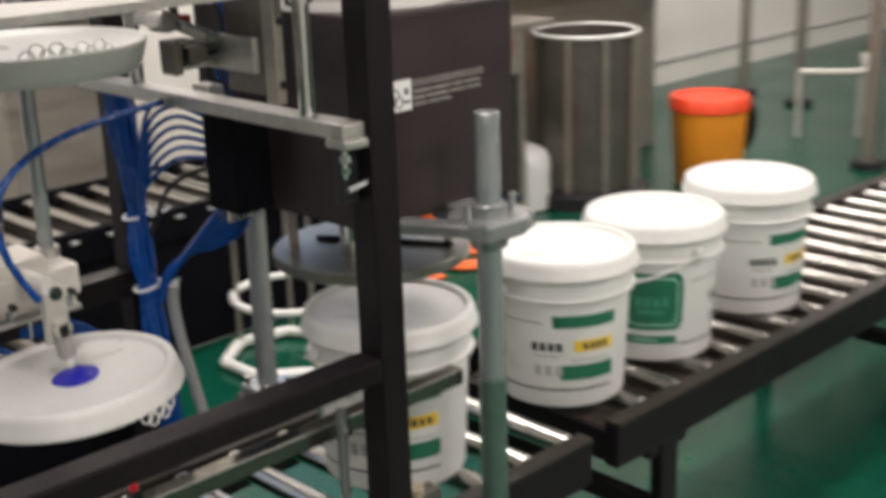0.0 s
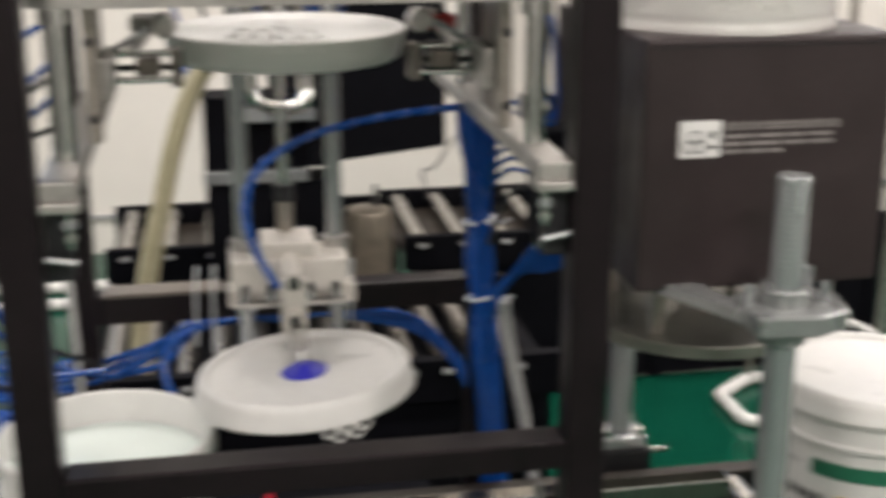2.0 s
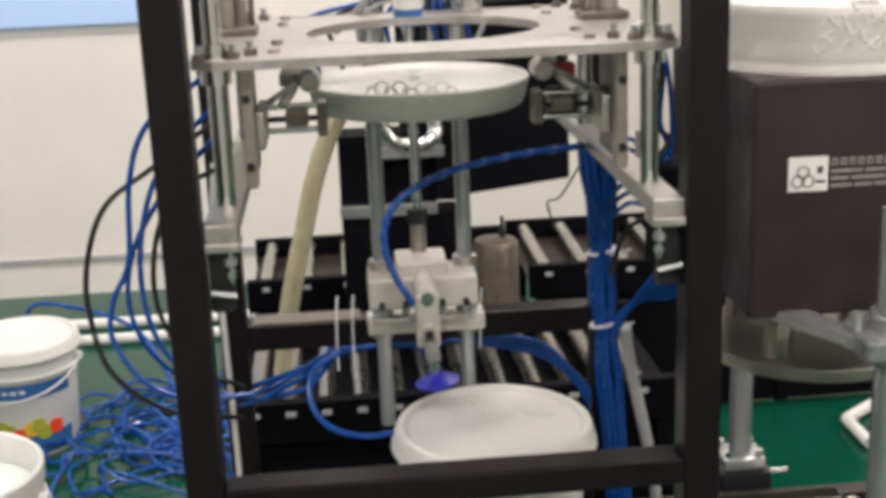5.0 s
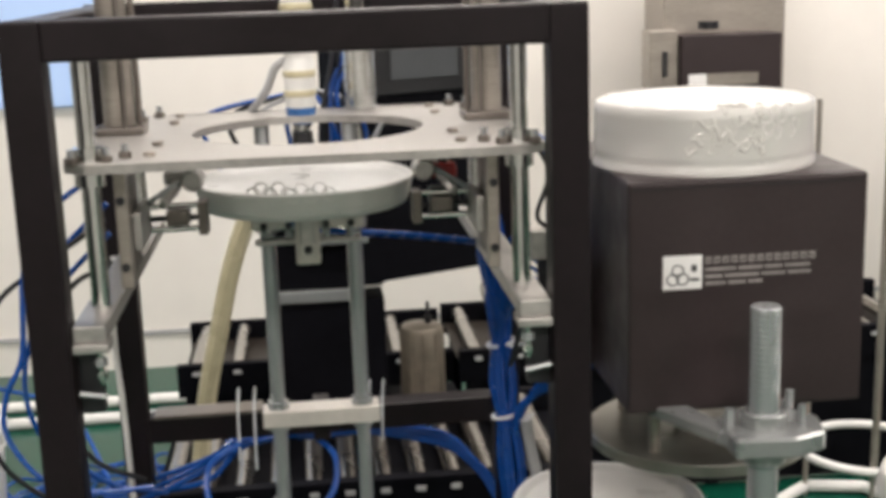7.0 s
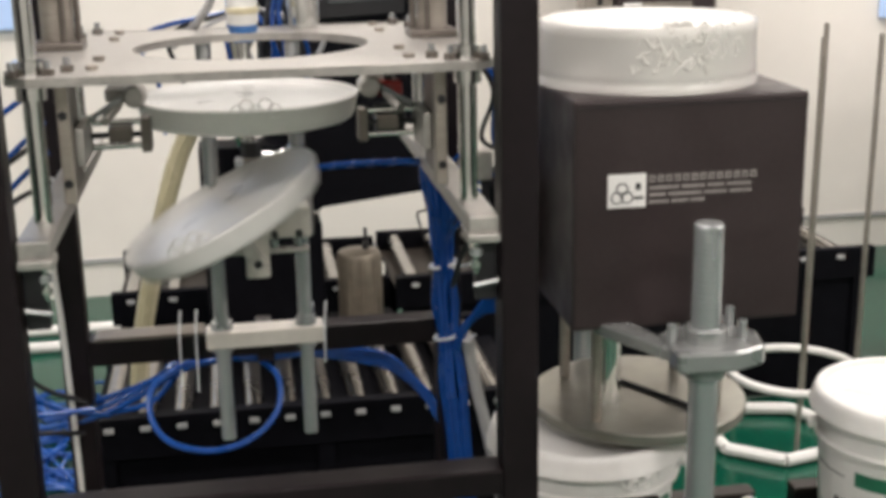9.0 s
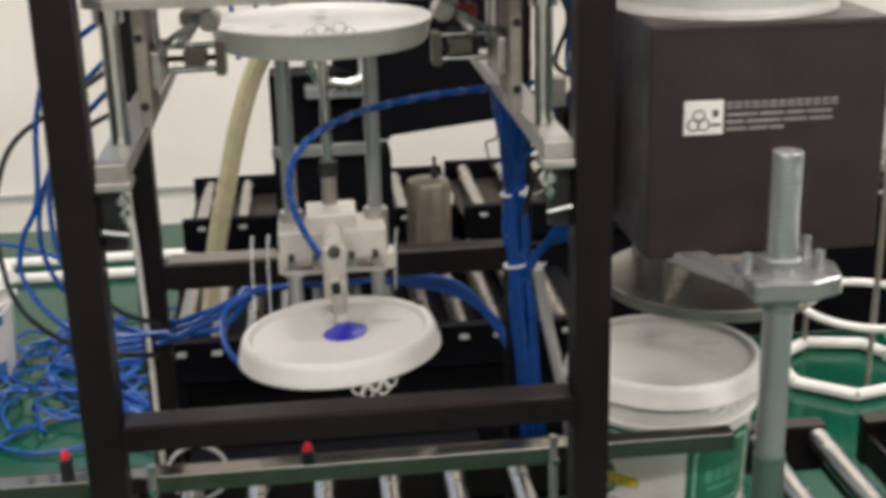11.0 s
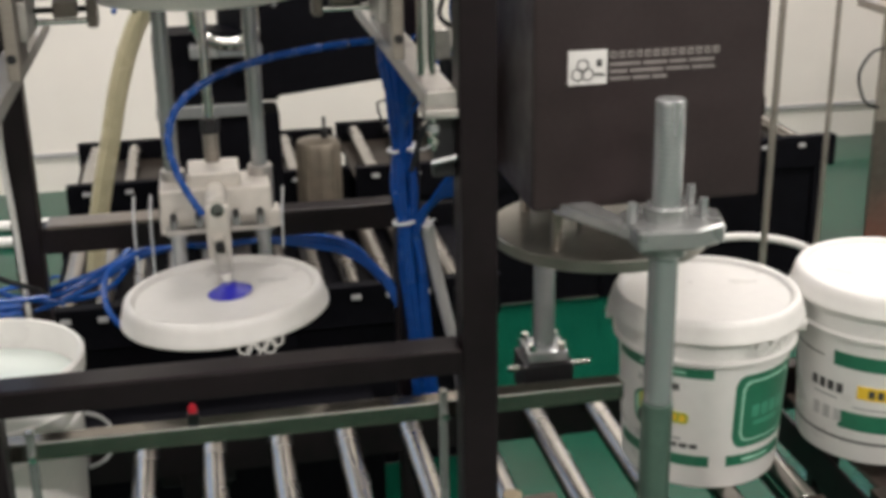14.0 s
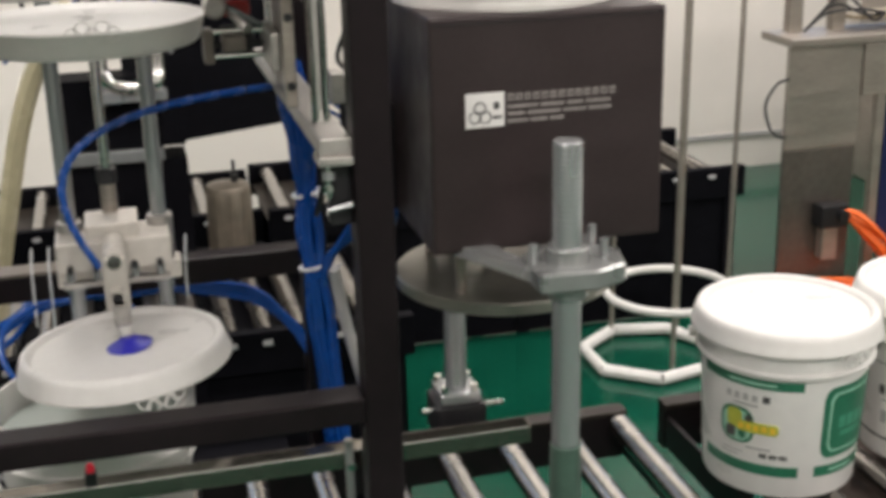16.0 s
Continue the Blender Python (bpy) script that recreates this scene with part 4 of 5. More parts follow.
# hoses beside the frame
SIDE = [
    (M_HOSE, [(-0.02, 0.46, 1.33), (-0.125, 0.5, 1.25), (-0.164, 0.5, 1.16), (-0.18, 0.5, 1.02), (-0.213, 0.5, 0.95), (-0.219, 0.5, 0.88), (-0.17, 0.5, 0.80), (-0.10, 0.52, 0.76), (0.0, 0.6, 0.73)]),
    (M_BLACK, [(-0.02, 0.46, 1.25), (-0.122, 0.5, 1.178), (-0.208, 0.5, 1.116), (-0.248, 0.5, 1.02), (-0.253, 0.5, 0.925), (-0.225, 0.5, 0.82), (-0.14, 0.56, 0.72), (-0.03, 0.66, 0.66)]),
]
INNER = [
    (M_HOSE, [(-0.02, 0.5, 1.27), (-0.11, 0.52, 1.18), (-0.155, 0.52, 1.07), (-0.165, 0.52, 0.95), (-0.14, 0.54, 0.84), (-0.07, 0.58, 0.75), (0.02, 0.64, 0.70)]),
    (M_HOSE, [(-0.02, 0.5, 1.22), (-0.12, 0.56, 1.12), (-0.19, 0.58, 1.0), (-0.20, 0.6, 0.88), (-0.15, 0.62, 0.78), (-0.05, 0.66, 0.70)]),
    (M_BLACK, [(-0.02, 0.5, 1.17), (-0.10, 0.54, 1.12), (-0.145, 0.56, 1.02), (-0.15, 0.58, 0.9), (-0.10, 0.62, 0.78), (-0.02, 0.66, 0.72)]),
]
for mat, pts in SIDE + INNER:
    air_hose("side_hose", pts, 0.0048, mat, "thin blue hose bowing out beside the machine frame" if mat is M_HOSE else "thin black cable bowing out beside the machine frame", "air hose", "hoses beside the frame")
for k in range(3):
    air_hose("side_hose", [(0.66, 0.40 + 0.04 * k, 1.37), (0.70, 0.42, 1.30 + 0.02 * k), (0.685 + 0.02 * k, 0.45, 1.22), (0.72, 0.45, 1.19 - 0.02 * k), (0.70, 0.44, 1.16)], 0.004, M_HOSE if k else M_BLACK, "thin cable curling beside the machine frame", "air hose", "hoses beside the frame")
for k in range(9):
    x = 0.16 + 0.034 * k
    air_hose("feed_hose", [(x, 0.66, 1.215), (x, 0.70 + 0.01 * (k % 3), 1.23), (x + 0.01 * (k % 4 - 1), 0.72, 1.30), (x + 0.03 * ((k % 5) - 2) / 2, 0.71, 1.38), (0.30 + 0.004 * k, 0.72, 1.42)], 0.0045, (M_HOSE, M_BLACK, M_GREYH)[k % 3], "thin hose in the cluster behind the magazine", "air hose", "hoses behind the magazine")
# tangle on the floor
tangle = thing("hose_tangle", pose(-0.50, 2.35, FLOOR), "tangle of blue air hose lying on the green floor", "hose tangle")
for k in range(13):
    cx, cy = random.uniform(-0.10, 0.34), random.uniform(-0.45, 0.45)
    turn, heading, pts = random.choice((-1, 1)), random.uniform(0, 6.28), [(0.42, random.uniform(-0.9, -0.2), 0.05), (0.36, random.uniform(-0.7, -0.1), 0.02)]
    for q in range(random.randint(16, 24)):
        heading += turn * random.uniform(0.35, 0.85)
        if random.random() < 0.12:
            turn = -turn
        cx += 0.085 * math.cos(heading) + 0.12 * (0.12 - cx)
        cy += 0.085 * math.sin(heading) - 0.08 * cy
        pts.append((cx, cy, 0.008 + 0.05 * random.random() ** 2 + 0.004 * (k % 5)))
    pts += [(0.40, random.uniform(-0.5, 0.2), 0.02)]
    part("hose", hose(pts, 0.0055, n=5, seg=6), M_HOSE, tangle)
air_hose("floor_hose", [(-0.70, 2.1, FLOOR + 0.03), (-0.72, 1.9, FLOOR + 0.012), (-0.60, 1.75, FLOOR + 0.012), (-0.44, 1.74, FLOOR + 0.012), (-0.28, 1.84, FLOOR + 0.012), (-0.26, 1.93, FLOOR + 0.012), (-0.40, 2.0, FLOOR + 0.03), (-0.55, 1.95, FLOOR + 0.012), (-0.66, 1.8, FLOOR + 0.012)], 0.006, M_HOSE, "blue air hose in a wide loop on the floor")
air_hose("wall_cable", [(-1.05, 3.2, FLOOR + 0.01), (-1.05, 3.2, 0.10), (-0.9, 3.15, 0.12), (-0.6, 2.9, 0.09), (-0.4, 2.5, FLOOR + 0.02)], 0.008, M_HOSE, "blue hose rising from the floor by the wall")

# pipes on the floor in front of the wall
for y, z in ((3.42, FLOOR + 0.03), (3.22, FLOOR + 0.03)):
    tagged(part("floor_pipe", cyl((-4.5, y, z - 0.008), (-0.02, y, z - 0.008), 0.022), M_WHOSE), "white pipe lying on the floor along the wall", "pipe", "floor pipes")

# bucket on the floor
fb = make_bucket("white lidded bucket with blue and fruit-coloured print on the floor", -100, group="", bow=1)
for o in list(fb.children_recursive):
    if o.name.split(".")[0] not in ("body", "lid", "handle", "ear"):
        bpy.data.objects.remove(o)
for k in range(8):
    patch("label_band", fb, M_LBLUE, 0.152, 0.190, -160 + 17 * k, -143 + 17 * k, 0.0016)
    patch("label_base", fb, M_LBLUE, 0.004, 0.056, -160 + 17 * k, -143 + 17 * k, 0.0016)
for k in range(5):
    patch("text_bar", fb, M_PAPER, 0.168, 0.175, -118 + 9 * k, -112 + 9 * k, 0.0024)
for k, (z, a, mat) in enumerate(((0.050, -112, M_YELLOW), (0.058, -98, M_OLIVE), (0.046, -86, M_RED), (0.060, -74, M_YELLOW), (0.048, -60, M_OLIVE), (0.056, -46, M_RED), (0.066, -106, M_OLIVE), (0.068, -66, M_OLIVE))):
    part("label_fruit", round_patch(z - 0.006, z + 0.030, a - 8, a + 8, 0.015, 0.0020 + 0.0003 * k), mat, fb)
fb.matrix_world = pose(-0.868, 2.33, FLOOR) @ Matrix.Scale(1.14, 4)

# ---- rear conveyors ----
def rear_conveyor(x0, x1, y0, y1, z, label, skirt, pitch, tray, steel=M_ROLL):
    c = thing("roller_conveyor", pose(0, 0, 0), label, "conveyor", "rear conveyors")
    me = roller_mesh(y1 - y0 - 0.04, steel)
    n = int((x1 - x0) / pitch)
    for k in range(n):
        ob = new("roller", me)
        ob.parent = c
        ob.location = (x0 + 0.06 + pitch * k, y0 + 0.02, z - RR)
    for y in (y0, y1):
        part("side_rail", box(x0, y - 0.02, z - 0.10, x1, y + 0.015, z + 0.005, 0.003), M_NAVY, c)
    for k in range(n):
        part("axle_cap", box(x0 + 0.049 + pitch * k, y0 - 0.026, z - 0.029, x0 + 0.073 + pitch * k, y0 - 0.019, z - 0.016, 0.002), M_GREYH, c)
    part("under_tray", box(x0 + 0.01, y0 + 0.02, z - 0.07, x1 - 0.01, y1 - 0.02, z - 0.06), tray, c, "dark tray under the rollers")
    if skirt:
        part("skirt_panel", box(x0 + 0.02, y0 + 0.0, FLOOR + 0.005, x1 - 0.02, y0 + 0.01, z - 0.10), M_NAVY, c, "black sheet metal skirt")
    for x in (x0 + 0.03, (x0 + x1) / 2, x1 - 0.07):
        for y in (y0 - 0.015, y1 - 0.02):
            part("leg", box(x, y, FLOOR, x + 0.04, y + 0.03, z - 0.1, 0.003), M_NAVY, c)
    return c


rear_conveyor(-0.12, 0.98, 1.28, 1.86, 0.43, "black roller conveyor with steel rollers behind the lid feeder", True, 0.085, M_NAVY, M_ROLLDARK)
rear_conveyor(-0.145, 0.74, 2.36, 2.86, 0.408, "black roller conveyor with steel rollers near the wall", True, 0.13, M_TRAY)
rear_conveyor(0.745, 2.36, 2.24, 2.80, 0.44, "black roller conveyor with steel rollers near the wall", True, 0.13, M_TRAY)

# Made-up black block that keeps the gap dark; what stands here is unknown.
base = thing("gap_block", pose(0, 0, FLOOR), "black block added to fill the dark gap behind the lid feeder", "cabinet")
part("case", box(-0.05, 0.98, 0.0, 0.64, 1.24, 0.26, 0.005), M_NAVY, base)
part("front_sheet", box(0.0, 0.972, 0.04, 0.59, 0.981, 0.23, 0.003), M_NAVY, base)

# black control cabinet behind the feeder
cab = thing("control_cabinet", pose(0.62, 1.92, 0.77, 0, 0, 24), "black control cabinet with a dark touch screen", "control cabinet")
part("case", box(-0.20, 0, 0.0, 0.24, 0.22, 1.05, 0.006), M_NAVY, cab)
surround = part("screen_frame", box(-0.155, -0.012, 0.52, 0.15, 0.004, 0.86, 0.004), M_BLACK, cab)
part("screen", box(-0.09, -0.016, 0.56, 0.12, -0.010, 0.82, 0.002), M_SCREEN, surround, "dark grey glass screen")
stand = thing("cabinet_stand", pose(0, 0, 0), "black sheet metal stand with a grey cross bar", "stand")
part("case", box(0.172, 1.88, FLOOR, 0.50, 2.02, 0.722, 0.005), M_NAVY, stand)
part("upper_case", box(0.172, 1.88, 0.757, 0.50, 2.02, 0.95, 0.005), M_NAVY, stand)
part("cross_bar", box(0.168, 1.865, 0.722, 0.44, 2.02, 0.757, 0.004), M_ZINC, stand)
part("chrome_pipe", hose([(0.292, 1.83, 1.40), (0.292, 1.83, 1.03), (0.30, 1.83, 0.97), (0.332, 1.83, 0.938), (0.40, 1.83, 0.93), (0.435, 1.83, 0.95), (0.44, 1.85, 1.02), (0.44, 1.87, 1.4)], 0.022, n=6, seg=12), M_CHROME, stand, "bright chrome U-shaped pipe")
part("pipe_clamp", box(0.27, 1.82, 0.895, 0.46, 1.95, 0.925, 0.003), M_ZINC, stand)
air = thing("air_filter", pose(0.305, GY + 0.01, 1.40), "milky plastic air filter bowl on a dark base", "air filter")
part("bowl", lathe([(0, 0.01), (0.022, 0.01), (0.025, 0.018), (0.025, 0.085), (0.0225, 0.09), (0.0225, 0.10), (0.025, 0.105), (0.025, 0.28), (0, 0.28)], 28), M_WHOSE, air)
part("base", lathe([(0, -0.015), (0.02, -0.015), (0.0235, -0.010), (0.0235, 0.012), (0, 0.012)], 24), M_LBLUE, air, "dark blue collar")
for z in (0.03, 0.062, 0.125, 0.17):
    part("band", lathe([(0.0252, z), (0.0272, z + 0.002), (0.0272, z + 0.009), (0.0252, z + 0.011)], 24), M_TUBE, air)
part("grey_tube", hose([(-0.022, 0.01, 0.09), (-0.04, 0.02, 0.075), (-0.055, 0.04, 0.04), (-0.085, 0.08, 0.0), (-0.12, 0.10, -0.03)], 0.007, n=6, seg=8), M_GREYH, air, "bent grey tube")
for k in range(5):
    part("hose", hose([(0.035 + 0.014 * k, 0.10, -0.16), (0.03 + 0.02 * k, 0.11, -0.05), (0.045 + 0.009 * k, 0.12 + 0.01 * (k % 2), 0.03), (0.06 + 0.010 * ((k * 2) % 5), 0.12, 0.10), (0.075 + 0.006 * k, 0.13, 0.22)], 0.0042, n=6, seg=6), M_HOSE if k % 3 else M_BLACK, air, "thin bent hose")


part("canister_shelf", box(0.501, 1.83, 0.39, 0.70, 1.99, 0.425, 0.004), M_NAVY, stand)
part("shelf_leg", box(0.66, 1.93, FLOOR, 0.69, 1.96, 0.391, 0.003), M_NAVY, stand)
can = thing("steel_canister", pose(0.602, 1.90, 0.425), "tarnished steel canister with a valve on the rear conveyor", "canister")
part("body", lathe([(0, 0), (0.06, 0), (0.063, 0.004), (0.063, 0.195), (0.058, 0.205), (0.03, 0.212), (0, 0.212)], 36), M_BRASS, can)
for k in range(5):
    a = -90 + 36 * (k - 2)
    part("rib", cyl((0.062 * math.cos(radians(a)), 0.062 * math.sin(radians(a)), 0.01), (0.062 * math.cos(radians(a)), 0.062 * math.sin(radians(a)), 0.19), 0.004, seg=6), M_BRASS, can)
part("valve", cyl((0.02, 0, 0.21), (0.02, 0, 0.232), 0.010), M_BLACK, can)
part("valve_tip", cyl((0.02, 0, 0.23), (0.02, 0, 0.272), 0.005), M_BLACK, can)

air_hose("hanging_wire", [(0.86, 2.0, 0.80), (0.875, 2.4, 0.62), (0.884, 2.7, 0.53), (0.90, 2.72, 0.46), (0.905, 2.72, 0.44)], 0.004, M_BLACK, "thin black wire hanging from the control cabinet to the conveyor", "cable")

# ---- lid stand and machines to the right ----
lst = thing("lid_stand", pose(1.98, 1.97, FLOOR), "lid stand of thin grey rods with white hoops", "lid stand")
part("hoop", hose([(0.205 * math.cos(u), 0.205 * math.sin(u), 0.20) for u in [2 * math.pi * q / 16 for q in range(17)]], 0.013, n=4, seg=8), M_WHOSE, lst, "white plastic hoop")
for q in range(7):
    u, v = 2 * math.pi * q / 7, 2 * math.pi * (q + 1) / 7
    part("base_bar", hose([(0.21 * math.cos(u) - 0.09, 0.21 * math.sin(u) - 0.06, 0.022), (0.21 * math.cos(v) - 0.09, 0.21 * math.sin(v) - 0.06, 0.022)], 0.019, n=2, seg=8), M_WHOSE, lst, "white flat base bar")
for a in (57, 137, 250, 310):
    part("rod", cyl((0.195 * math.cos(radians(a)), 0.195 * math.sin(radians(a)), 0.0), (0.195 * math.cos(radians(a)) + 0.01, 0.195 * math.sin(radians(a)), 1.27), 0.008, seg=10), M_STAIN, lst)

fill = thing("filling_machine", pose(2.60, 2.4, FLOOR), "stainless filling machine with sheet panels and a dark opening", "machine")
part("side_panel", box(0, 0, 0.50, 0.288, 0.02, 0.868, 0.004), M_STAIN, fill, "brushed stainless panel")
# Same sheet as above; its shading towards the floor is a darker steel.
part("lower_panel", box(0.003, 0.004, 0.0, 0.285, 0.024, 0.498, 0.004), M_PIPE, fill, "lower part of the stainless panel, shaded by a darker colour")
part("side_cable", hose([(0.002, -0.004, 0.76), (-0.05, -0.012, 0.745), (-0.088, -0.012, 0.68), (-0.075, -0.012, 0.61), (-0.045, -0.01, 0.565), (0.002, -0.004, 0.55)], 0.005, n=6, seg=6), M_BLACK, fill, "thin black cable bowing out")

part("table", box(-0.006, -0.02, 0.87, 1.25, 0.20, 0.90, 0.005), M_STAIN, fill)
apron = part("apron", box(0.29, -0.01, 0.68, 1.05, 0.03, 0.868, 0.004), M_STAIN, fill)
# Glossy dark panel; the shade inside the bay is put into its colour.
part("dark_opening", box(0.45, 0.02, 0.12, 1.02, 0.06, 0.675, 0.004), M_BAY, fill, "flat dark panel that stands for the shaded bay")
part("opening_frame", box(0.40, 0.0, 0.10, 0.45, 0.05, 0.678, 0.004), M_BAYBLUE, fill)
part("opening_sill", box(0.45, 0.0, 0.10, 1.03, 0.05, 0.13, 0.004), M_BAYBLUE, fill)
for x in (0.36, 1.03):
    part("leg", box(x, 0, 0, x + 0.035, 0.035, 0.868, 0.003), M_STAIN, fill)
part("label", box(0.42, -0.014, 0.76, 0.47, -0.009, 0.81), M_PAPER, apron)
part("label", box(0.50, -0.014, 0.77, 0.66, -0.009, 0.80), M_LBLUE, apron)
part("red_print", box(0.78, -0.014, 0.78, 0.97, -0.009, 0.845), M_PLUG, apron)
part("plug_socket", box(0.13, -0.07, 0.215, 0.24, 0.0, 0.30, 0.006), M_BLACK, fill)
part("plug_nose", cyl((0.21, -0.09, 0.262), (0.21, -0.068, 0.262), 0.022, seg=14), M_BLACK, fill)
part("plug_plate", box(0.15, -0.05, 0.09, 0.21, -0.001, 0.214, 0.003), M_STAIN, fill)
for x in (0.05, 0.22):
    part("upright", box(x, 0.1, 0.898, x + 0.05, 0.15, 1.6, 0.004), M_STAIN, fill)
part("top_tray", box(0.274, 0.06, 0.94, 0.52, 0.2, 0.955, 0.003), M_TAN, fill)
part("tray_post", box(0.46, 0.1, 0.898, 0.48, 0.13, 0.941, 0.002), M_STAIN, fill)
for k in range(3):
    part("top_cable", hose([(0.10, 0.09, 0.905), (0.16 + 0.03 * k, 0.05, 0.97 + 0.03 * k), (0.28 + 0.03 * k, 0.04, 0.98 - 0.02 * k), (0.40, 0.06, 0.96)], 0.005, n=6, seg=6), M_BLACK, fill, "thin black cable on top")
for k in range(8):
    w = [random.uniform(-0.07, 0.07) for _ in range(14)]
    air_hose("orange_cable", [(2.81, 2.345, 0.205), (2.87, 2.31 + 0.2 * w[0], 0.17 + 0.4 * w[1]), (2.95 + 0.5 * w[2], 2.29 + 0.5 * w[3], 0.07 + 0.4 * w[4]), (3.04 + w[5], 2.29 + w[6], FLOOR + 0.022), (3.20 + 1.5 * w[7], 2.27 + w[8], FLOOR + 0.010), (3.22 - w[9], 2.12 + w[10], FLOOR + 0.010), (3.0 + w[11], 2.10 + w[12], FLOOR + 0.018),
             (2.82 + w[13], 2.28 + w[0], FLOOR + 0.010), (2.70 + w[1], 2.32 + w[2], FLOOR + 0.010), (2.64 + w[3], 2.18 + w[4], FLOOR + 0.010), (2.78 + w[5], 2.08 + w[6], FLOOR + 0.010)], 0.0085, M_CABLE, "orange power cable curled on the floor by the machine", "cable", "orange cables")
pail = thing("blue_canister", pose(3.31, 2.50, FLOOR + 0.90), "blue plastic canister with a yellow edge on the machine", "canister")
part("body", box(-0.15, -0.1, 0, 0.12, 0.12, 0.36, 0.02), M_BLUE, pail)
part("yellow_edge", box(0.122, -0.09, 0.0, 0.16, 0.1, 0.36, 0.01), M_YELLOW, pail)
part("white_side", box(0.162, -0.09, 0.0, 0.28, 0.1, 0.38, 0.01), M_WHITE, pail)

drum = thing("steel_drum", pose(4.15, 2.45, FLOOR), "stainless steel mixing drum with a bright rim", "drum")
part("shell", lathe([(0, 0.02), (0.23, 0.02), (0.235, 0.04), (0.235, 0.80), (0.225, 0.80), (0.22, 0.05), (0, 0.05)], 40), M_PIPE, drum)
part("rim", hose([(0.245 * math.cos(u), 0.245 * math.sin(u), 0.80) for u in [2 * math.pi * q / 20 for q in range(21)]], 0.011, n=3, seg=8), M_WHOSE, drum, "bright rolled rim")
for a in (200, 240, 280, 320):
    part("stay", cyl((0.25 * math.cos(radians(a)), 0.25 * math.sin(radians(a)), 0), (0.25 * math.cos(radians(a)), 0.25 * math.sin(radians(a)), 0.8), 0.012, seg=8), M_STAIN, drum)
part("base_ring", lathe([(0.24, 0), (0.30, 0), (0.30, 0.06), (0.24, 0.08)], 32), M_BLACK, drum)
hood = thing("mixer_body", pose(3.95, 2.75, FLOOR), "grey stainless mixer body with a hood over the drum", "machine")
part("body", box(-0.3, 0.1, 0.0, 1.3, 0.9, 1.25, 0.01), M_STAIN, hood)
part("hood", box(-0.45, -0.15, 0.98, 1.4, 0.12, 1.3, 0.01), M_STAIN, hood)
part("knob", cyl((0.5, -0.19, 1.02), (0.5, -0.15, 1.02), 0.035), M_BLACK, hood)
jug = thing("white_jug", pose(3.82, 2.56, FLOOR), "white plastic jug with a rounded shoulder on the floor", "jug")
part("body", lathe([(0, 0), (0.118, 0), (0.128, 0.010), (0.130, 0.20), (0.126, 0.24), (0.110, 0.272), (0.080, 0.292), (0.035, 0.300), (0, 0.300)], 40), M_WHITE, jug)
part("neck", cyl((0, 0, 0.296), (0, 0, 0.318), 0.028, bevel=0.003), M_WHITE, jug)
ob_ = thing("orange_bucket", pose(4.74, 2.15, FLOOR) @ Matrix.Scale(1.09, 4), "orange plastic bucket with a red lid on the floor", "bucket")
part("body", lathe([(0, 0), (0.145, 0), (0.15, 0.006), (0.172, 0.37), (0.168, 0.37), (0.145, 0.01), (0, 0.01)], 40), M_ORANGE, ob_)
part("lid", lathe([(0, 0.395), (0.15, 0.395), (0.155, 0.405), (0.172, 0.405), (0.18, 0.395), (0.18, 0.345), (0.174, 0.34), (0.17, 0.38), (0, 0.385)], 40), M_RED, ob_, "red lid")
part("handle_grip", hose([(0.18, -0.05, 0.34), (0.24, -0.06, 0.30), (0.27, -0.04, 0.2), (0.29, 0, 0.12)], 0.035, n=5, seg=8), M_BLACK, ob_, "black grip")

# far conveyor stands
for k, (x, y) in enumerate(((6.72, 2.80), (6.85, 3.29), (5.49, 1.68))):
    st = thing("machine_stand", pose(x, y, FLOOR), "grey steel stand of a far machine on the green floor", "stand", "far machine stands")
    part("post", box(-0.026, -0.026, 0, 0.026, 0.026, 1.5, 0.004), M_STAIN, st)
    part("foot", cyl((0, 0, 0), (0, 0, 0.03), 0.09), M_BLACK, st)
    part("arm", box(0.026, -0.02, 1.36, 0.5, 0.02, 1.40, 0.004), M_STAIN, st)
low = thing("low_rack", pose(0, 0, FLOOR), "low white tubular rack on the green floor", "rack")
part("rail", hose([(5.90, 2.33, 0.37), (6.00, 2.16, 0.37), (6.10, 2.06, 0.37), (6.25, 2.10, 0.37), (6.62, 2.32, 0.37)], 0.022, n=5, seg=8), M_ALUP, low)
for x, y in ((5.90, 2.33), (6.10, 2.06), (6.62, 2.32)):
    part("leg", cyl((x, y, 0), (x, y, 0.37), 0.016, seg=10), M_ALUP, low)
tb = thing("far_table", pose(5.78, 1.22, FLOOR), "stainless far work table with a bright top", "table")
part("top", box(-0.1, -0.6, 0.82, 1.6, 0.5, 0.88, 0.006), M_ALUP, tb)
for x in (-0.05, 1.5):
    for y in (-0.55, 0.42):
        part("leg", box(x, y, 0, x + 0.06, y + 0.06, 0.82, 0.004), M_STAIN, tb)
part("side_panel", box(-0.06, -0.55, 0.3, -0.03, 0.45, 0.82, 0.003), M_STAIN, tb)

# second press far behind
fp = thing("far_press", pose(1.675, 3.35, FLOOR), "grey and dark brown second press near the wall", "machine")
part("column", box(0.07, 0.1, 0, 0.57, 0.4, 1.85, 0.006), M_STAIN, fp)
part("housing", box(0.10, -0.06, 1.05, 0.50, 0.1, 1.40, 0.006), M_BOX, fp)
part("side_box", box(-0.02, -0.02, 1.05, 0.095, 0.1, 1.42, 0.005), M_STAIN, fp)
part("switch", box(0.03, -0.03, 1.24, 0.05, -0.019, 1.34, 0.003), M_BLACK, fp)
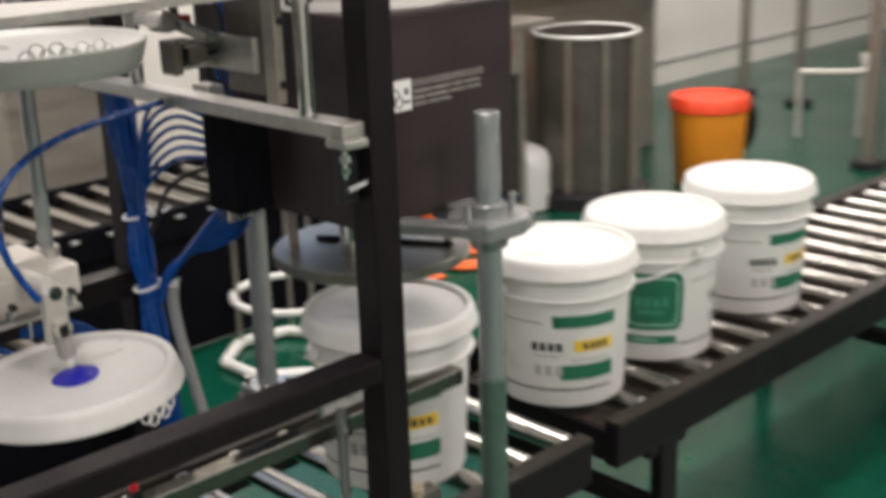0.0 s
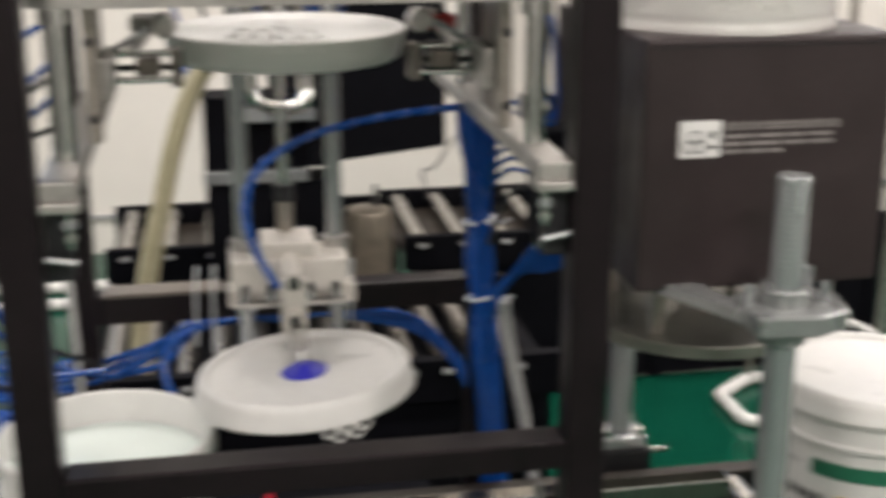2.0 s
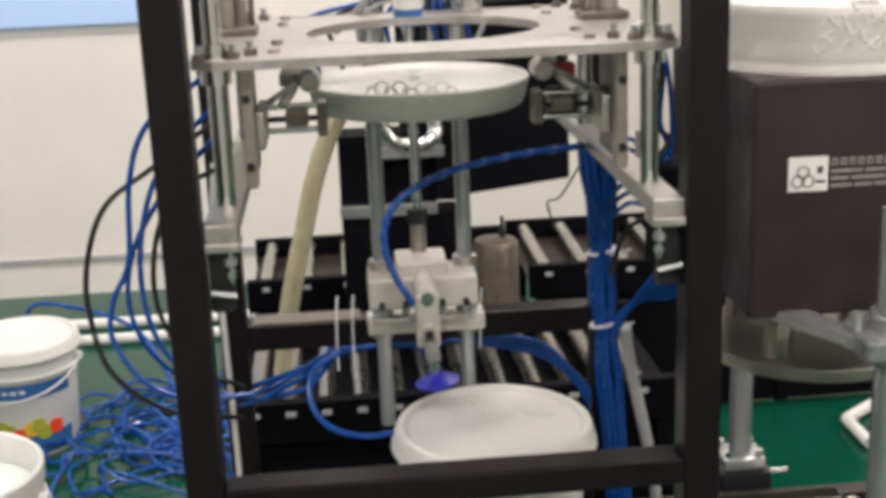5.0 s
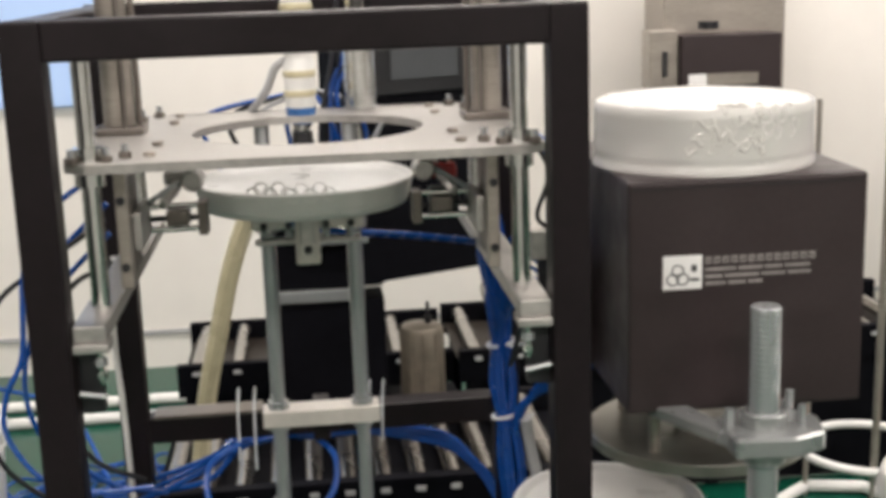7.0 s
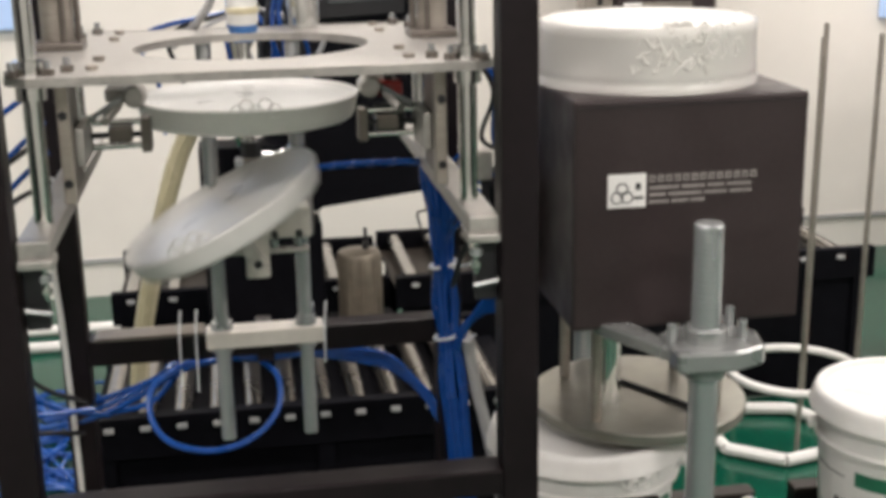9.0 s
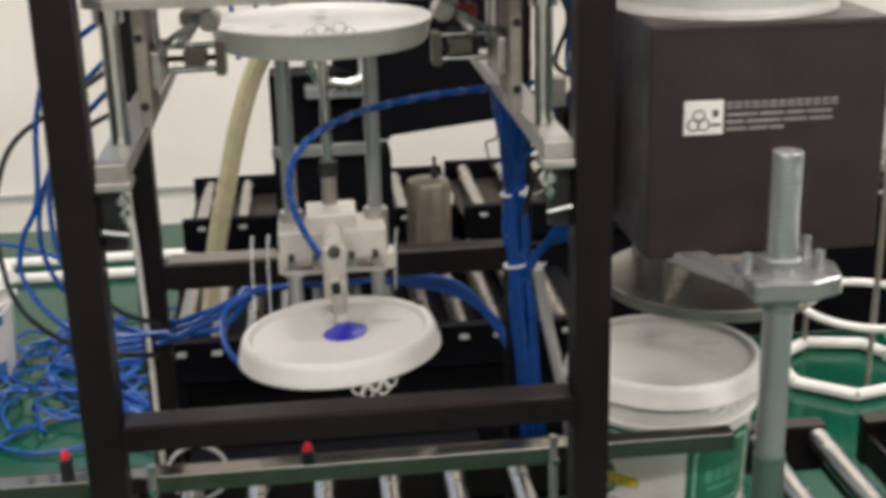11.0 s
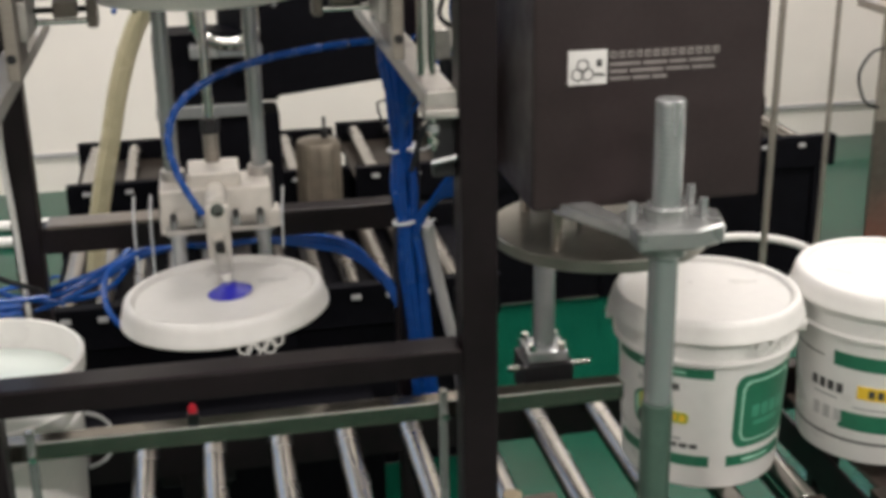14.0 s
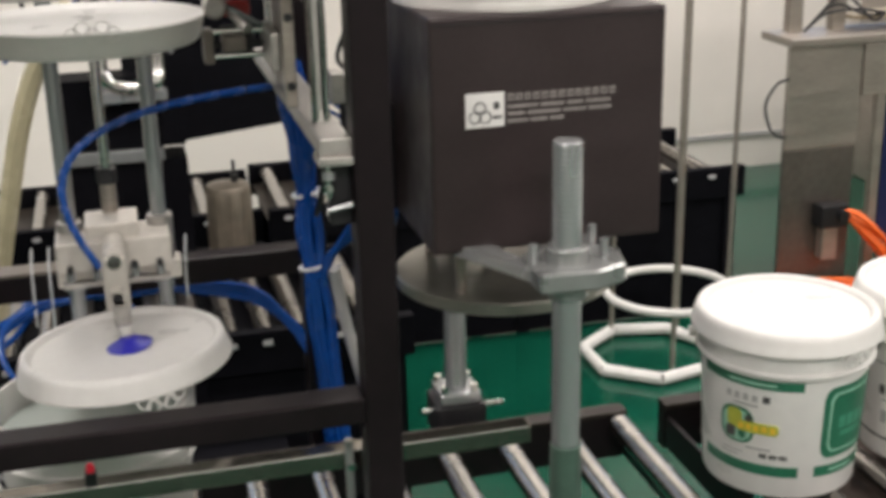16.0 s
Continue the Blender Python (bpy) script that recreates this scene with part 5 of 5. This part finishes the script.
part("sticker", box(0.125, -0.064, 1.201, 0.197, -0.058, 1.249), M_PAPER, fp)
part("print_band", box(0.20, -0.064, 1.205, 0.405, -0.058, 1.249), M_STAIN, fp)
part("cap", cyl((0.22, 0.0, 1.42), (0.22, 0.0, 1.45), 0.04), M_BLACK, fp)


# ---- what moves ----
PIVOT = [(0, 0.897), (3.5, 0.897), (3.9, 0.853), (4.3, 0.853), (4.8, 0.90), (5.3, 0.941), (5.5, 0.964), (5.7, 1.005), (5.9, 1.046), (6.2, 1.104), (6.5, 1.152), (6.7, 1.19), (7, 1.212), (7.8, 1.212),
         (8.0, 1.18), (8.3, 1.137), (8.7, 1.085), (9.2, 1.04), (10, 0.92), (10.5, 0.897), (16, 0.897)]
SWING = [(0, -7), (6.1, -7), (6.3, 20), (6.4, 48), (6.5, 80), (6.6, 115), (6.7, 150), (6.85, 180), (8.7, 180), (9.0, 150), (9.2, 115), (9.4, 75), (9.6, 30), (9.85, -7), (16, -7)]
WOBBLE = [(7.85, 0), (8.0, -9), (8.2, -15), (8.3, -8), (8.4, 22), (8.5, 27), (8.6, 22), (8.7, 14), (9.1, 0)]
DIP = [(7.85, 0), (8.2, 0), (8.3, -9), (8.4, -13), (8.6, -13), (8.7, -8), (9.1, 0)]
PRESS = [(0, 0.862), (7.2, 0.862), (7.6, 0.81), (7.9, 0.772), (9.6, 0.772), (10.2, 0.862), (16, 0.862)]


def at(rows, t):
    return float(np.interp(t, [r[0] for r in rows], [r[1] for r in rows]))


def steps(*tables):
    times = {0.0, 16.0}
    for rows in tables:
        times |= {float(r[0]) for r in rows}
    return sorted(times)


def cup_pose(t):
    return pose(SX, SY, at(PIVOT, t)) @ pose(0, 0, 0, 0, at(SWING, t), 0) @ pose(0, 0.006, -0.082)


def hose_line(t):
    """Where the joints of the cup's air hose lie."""
    z = at(PIVOT, t)
    u = (z - 0.9) / 0.3
    p0, p3 = Vector((0.575, 0.42, 1.19)), Vector((SX - 0.022, SY + 0.02, z + 0.045))
    v = min(1, max(0, u))
    p1 = p0 + Vector((-0.24 + 0.10 * v, -0.02 + 0.16 * v, -0.01 + 0.01 * v))
    p2 = p3 + Vector((-0.13 + 0.12 * v, 0.02 + 0.20 * v, 0.20 - 0.26 * u))
    n = len(HOSE_PIECES)
    return [(1 - s) ** 3 * p0 + 3 * s * (1 - s) ** 2 * p1 + 3 * s * s * (1 - s) * p2 + s ** 3 * p3 for s in [k / n for k in range(n + 1)]]


def motions():
    for ob, rows in BUCKETS.values():
        walk(ob, [(t, pose(x, ROLL_Y, ROLL_Z)) for t, x in rows])
    walk(carriage, [(t, pose(SX, SY, z)) for t, z in PIVOT])
    walk(arm, [(t, pose(0, 0, 0, 0, a, 0)) for t, a in SWING])
    walk(plate, [(t, pose(0.925, 0.33, z)) for t, z in PRESS])
    filled = BUCKETS["filled"][1]
    rows = [(t, cup_pose(t) @ pose(-0.001, 0, 0, -1.2, 3.0, 0)) for t in (0, 3.5)]
    rows += [(t, pose(at(filled, t), ROLL_Y, ROLL_Z + BH + 0.012)) for t in (4.0, 4.6, 5.3, 5.5, 6.2, 7, 7.4)]
    rows += [(t, pose(at(filled, t), ROLL_Y, ROLL_Z + BH - 0.001)) for t in (8.0, 10.7, 11, 12.5, 13.5, 14.5, 15.2, 16)]
    walk(lid_laid, rows)
    times = [t for t in steps(PIVOT, SWING, WOBBLE, DIP) if t >= 7.8]
    rows = [(0, cup_pose(7.5)), (7.8, cup_pose(7.8))]
    rows += [(t, cup_pose(t) @ pose(0, 0, -0.0007 * abs(at(WOBBLE, t)) if t < 9.1 else 0) @ pose(0, 0, 0, at(DIP, t) if t < 9.1 else 0, at(WOBBLE, t) if t < 9.1 else 0, 0) @ (pose(-0.010, 0, 0, -1.5, 4.0, 0) if t > 9.9 else pose(0, 0, 0))) for t in times if t > 7.8]
    walk(lid_next, rows)

    keyed = steps(PIVOT)
    lines = {t: hose_line(t) for t in keyed}
    for k, piece in enumerate(HOSE_PIECES):
        rows = []
        for t in keyed:
            a, b = lines[t][k], lines[t][k + 1]
            rows.append((t, Matrix.Translation((a + b) / 2) @ (b - a).to_track_quat("Z", "Y").to_matrix().to_4x4()))
        walk(piece, rows)


motions()
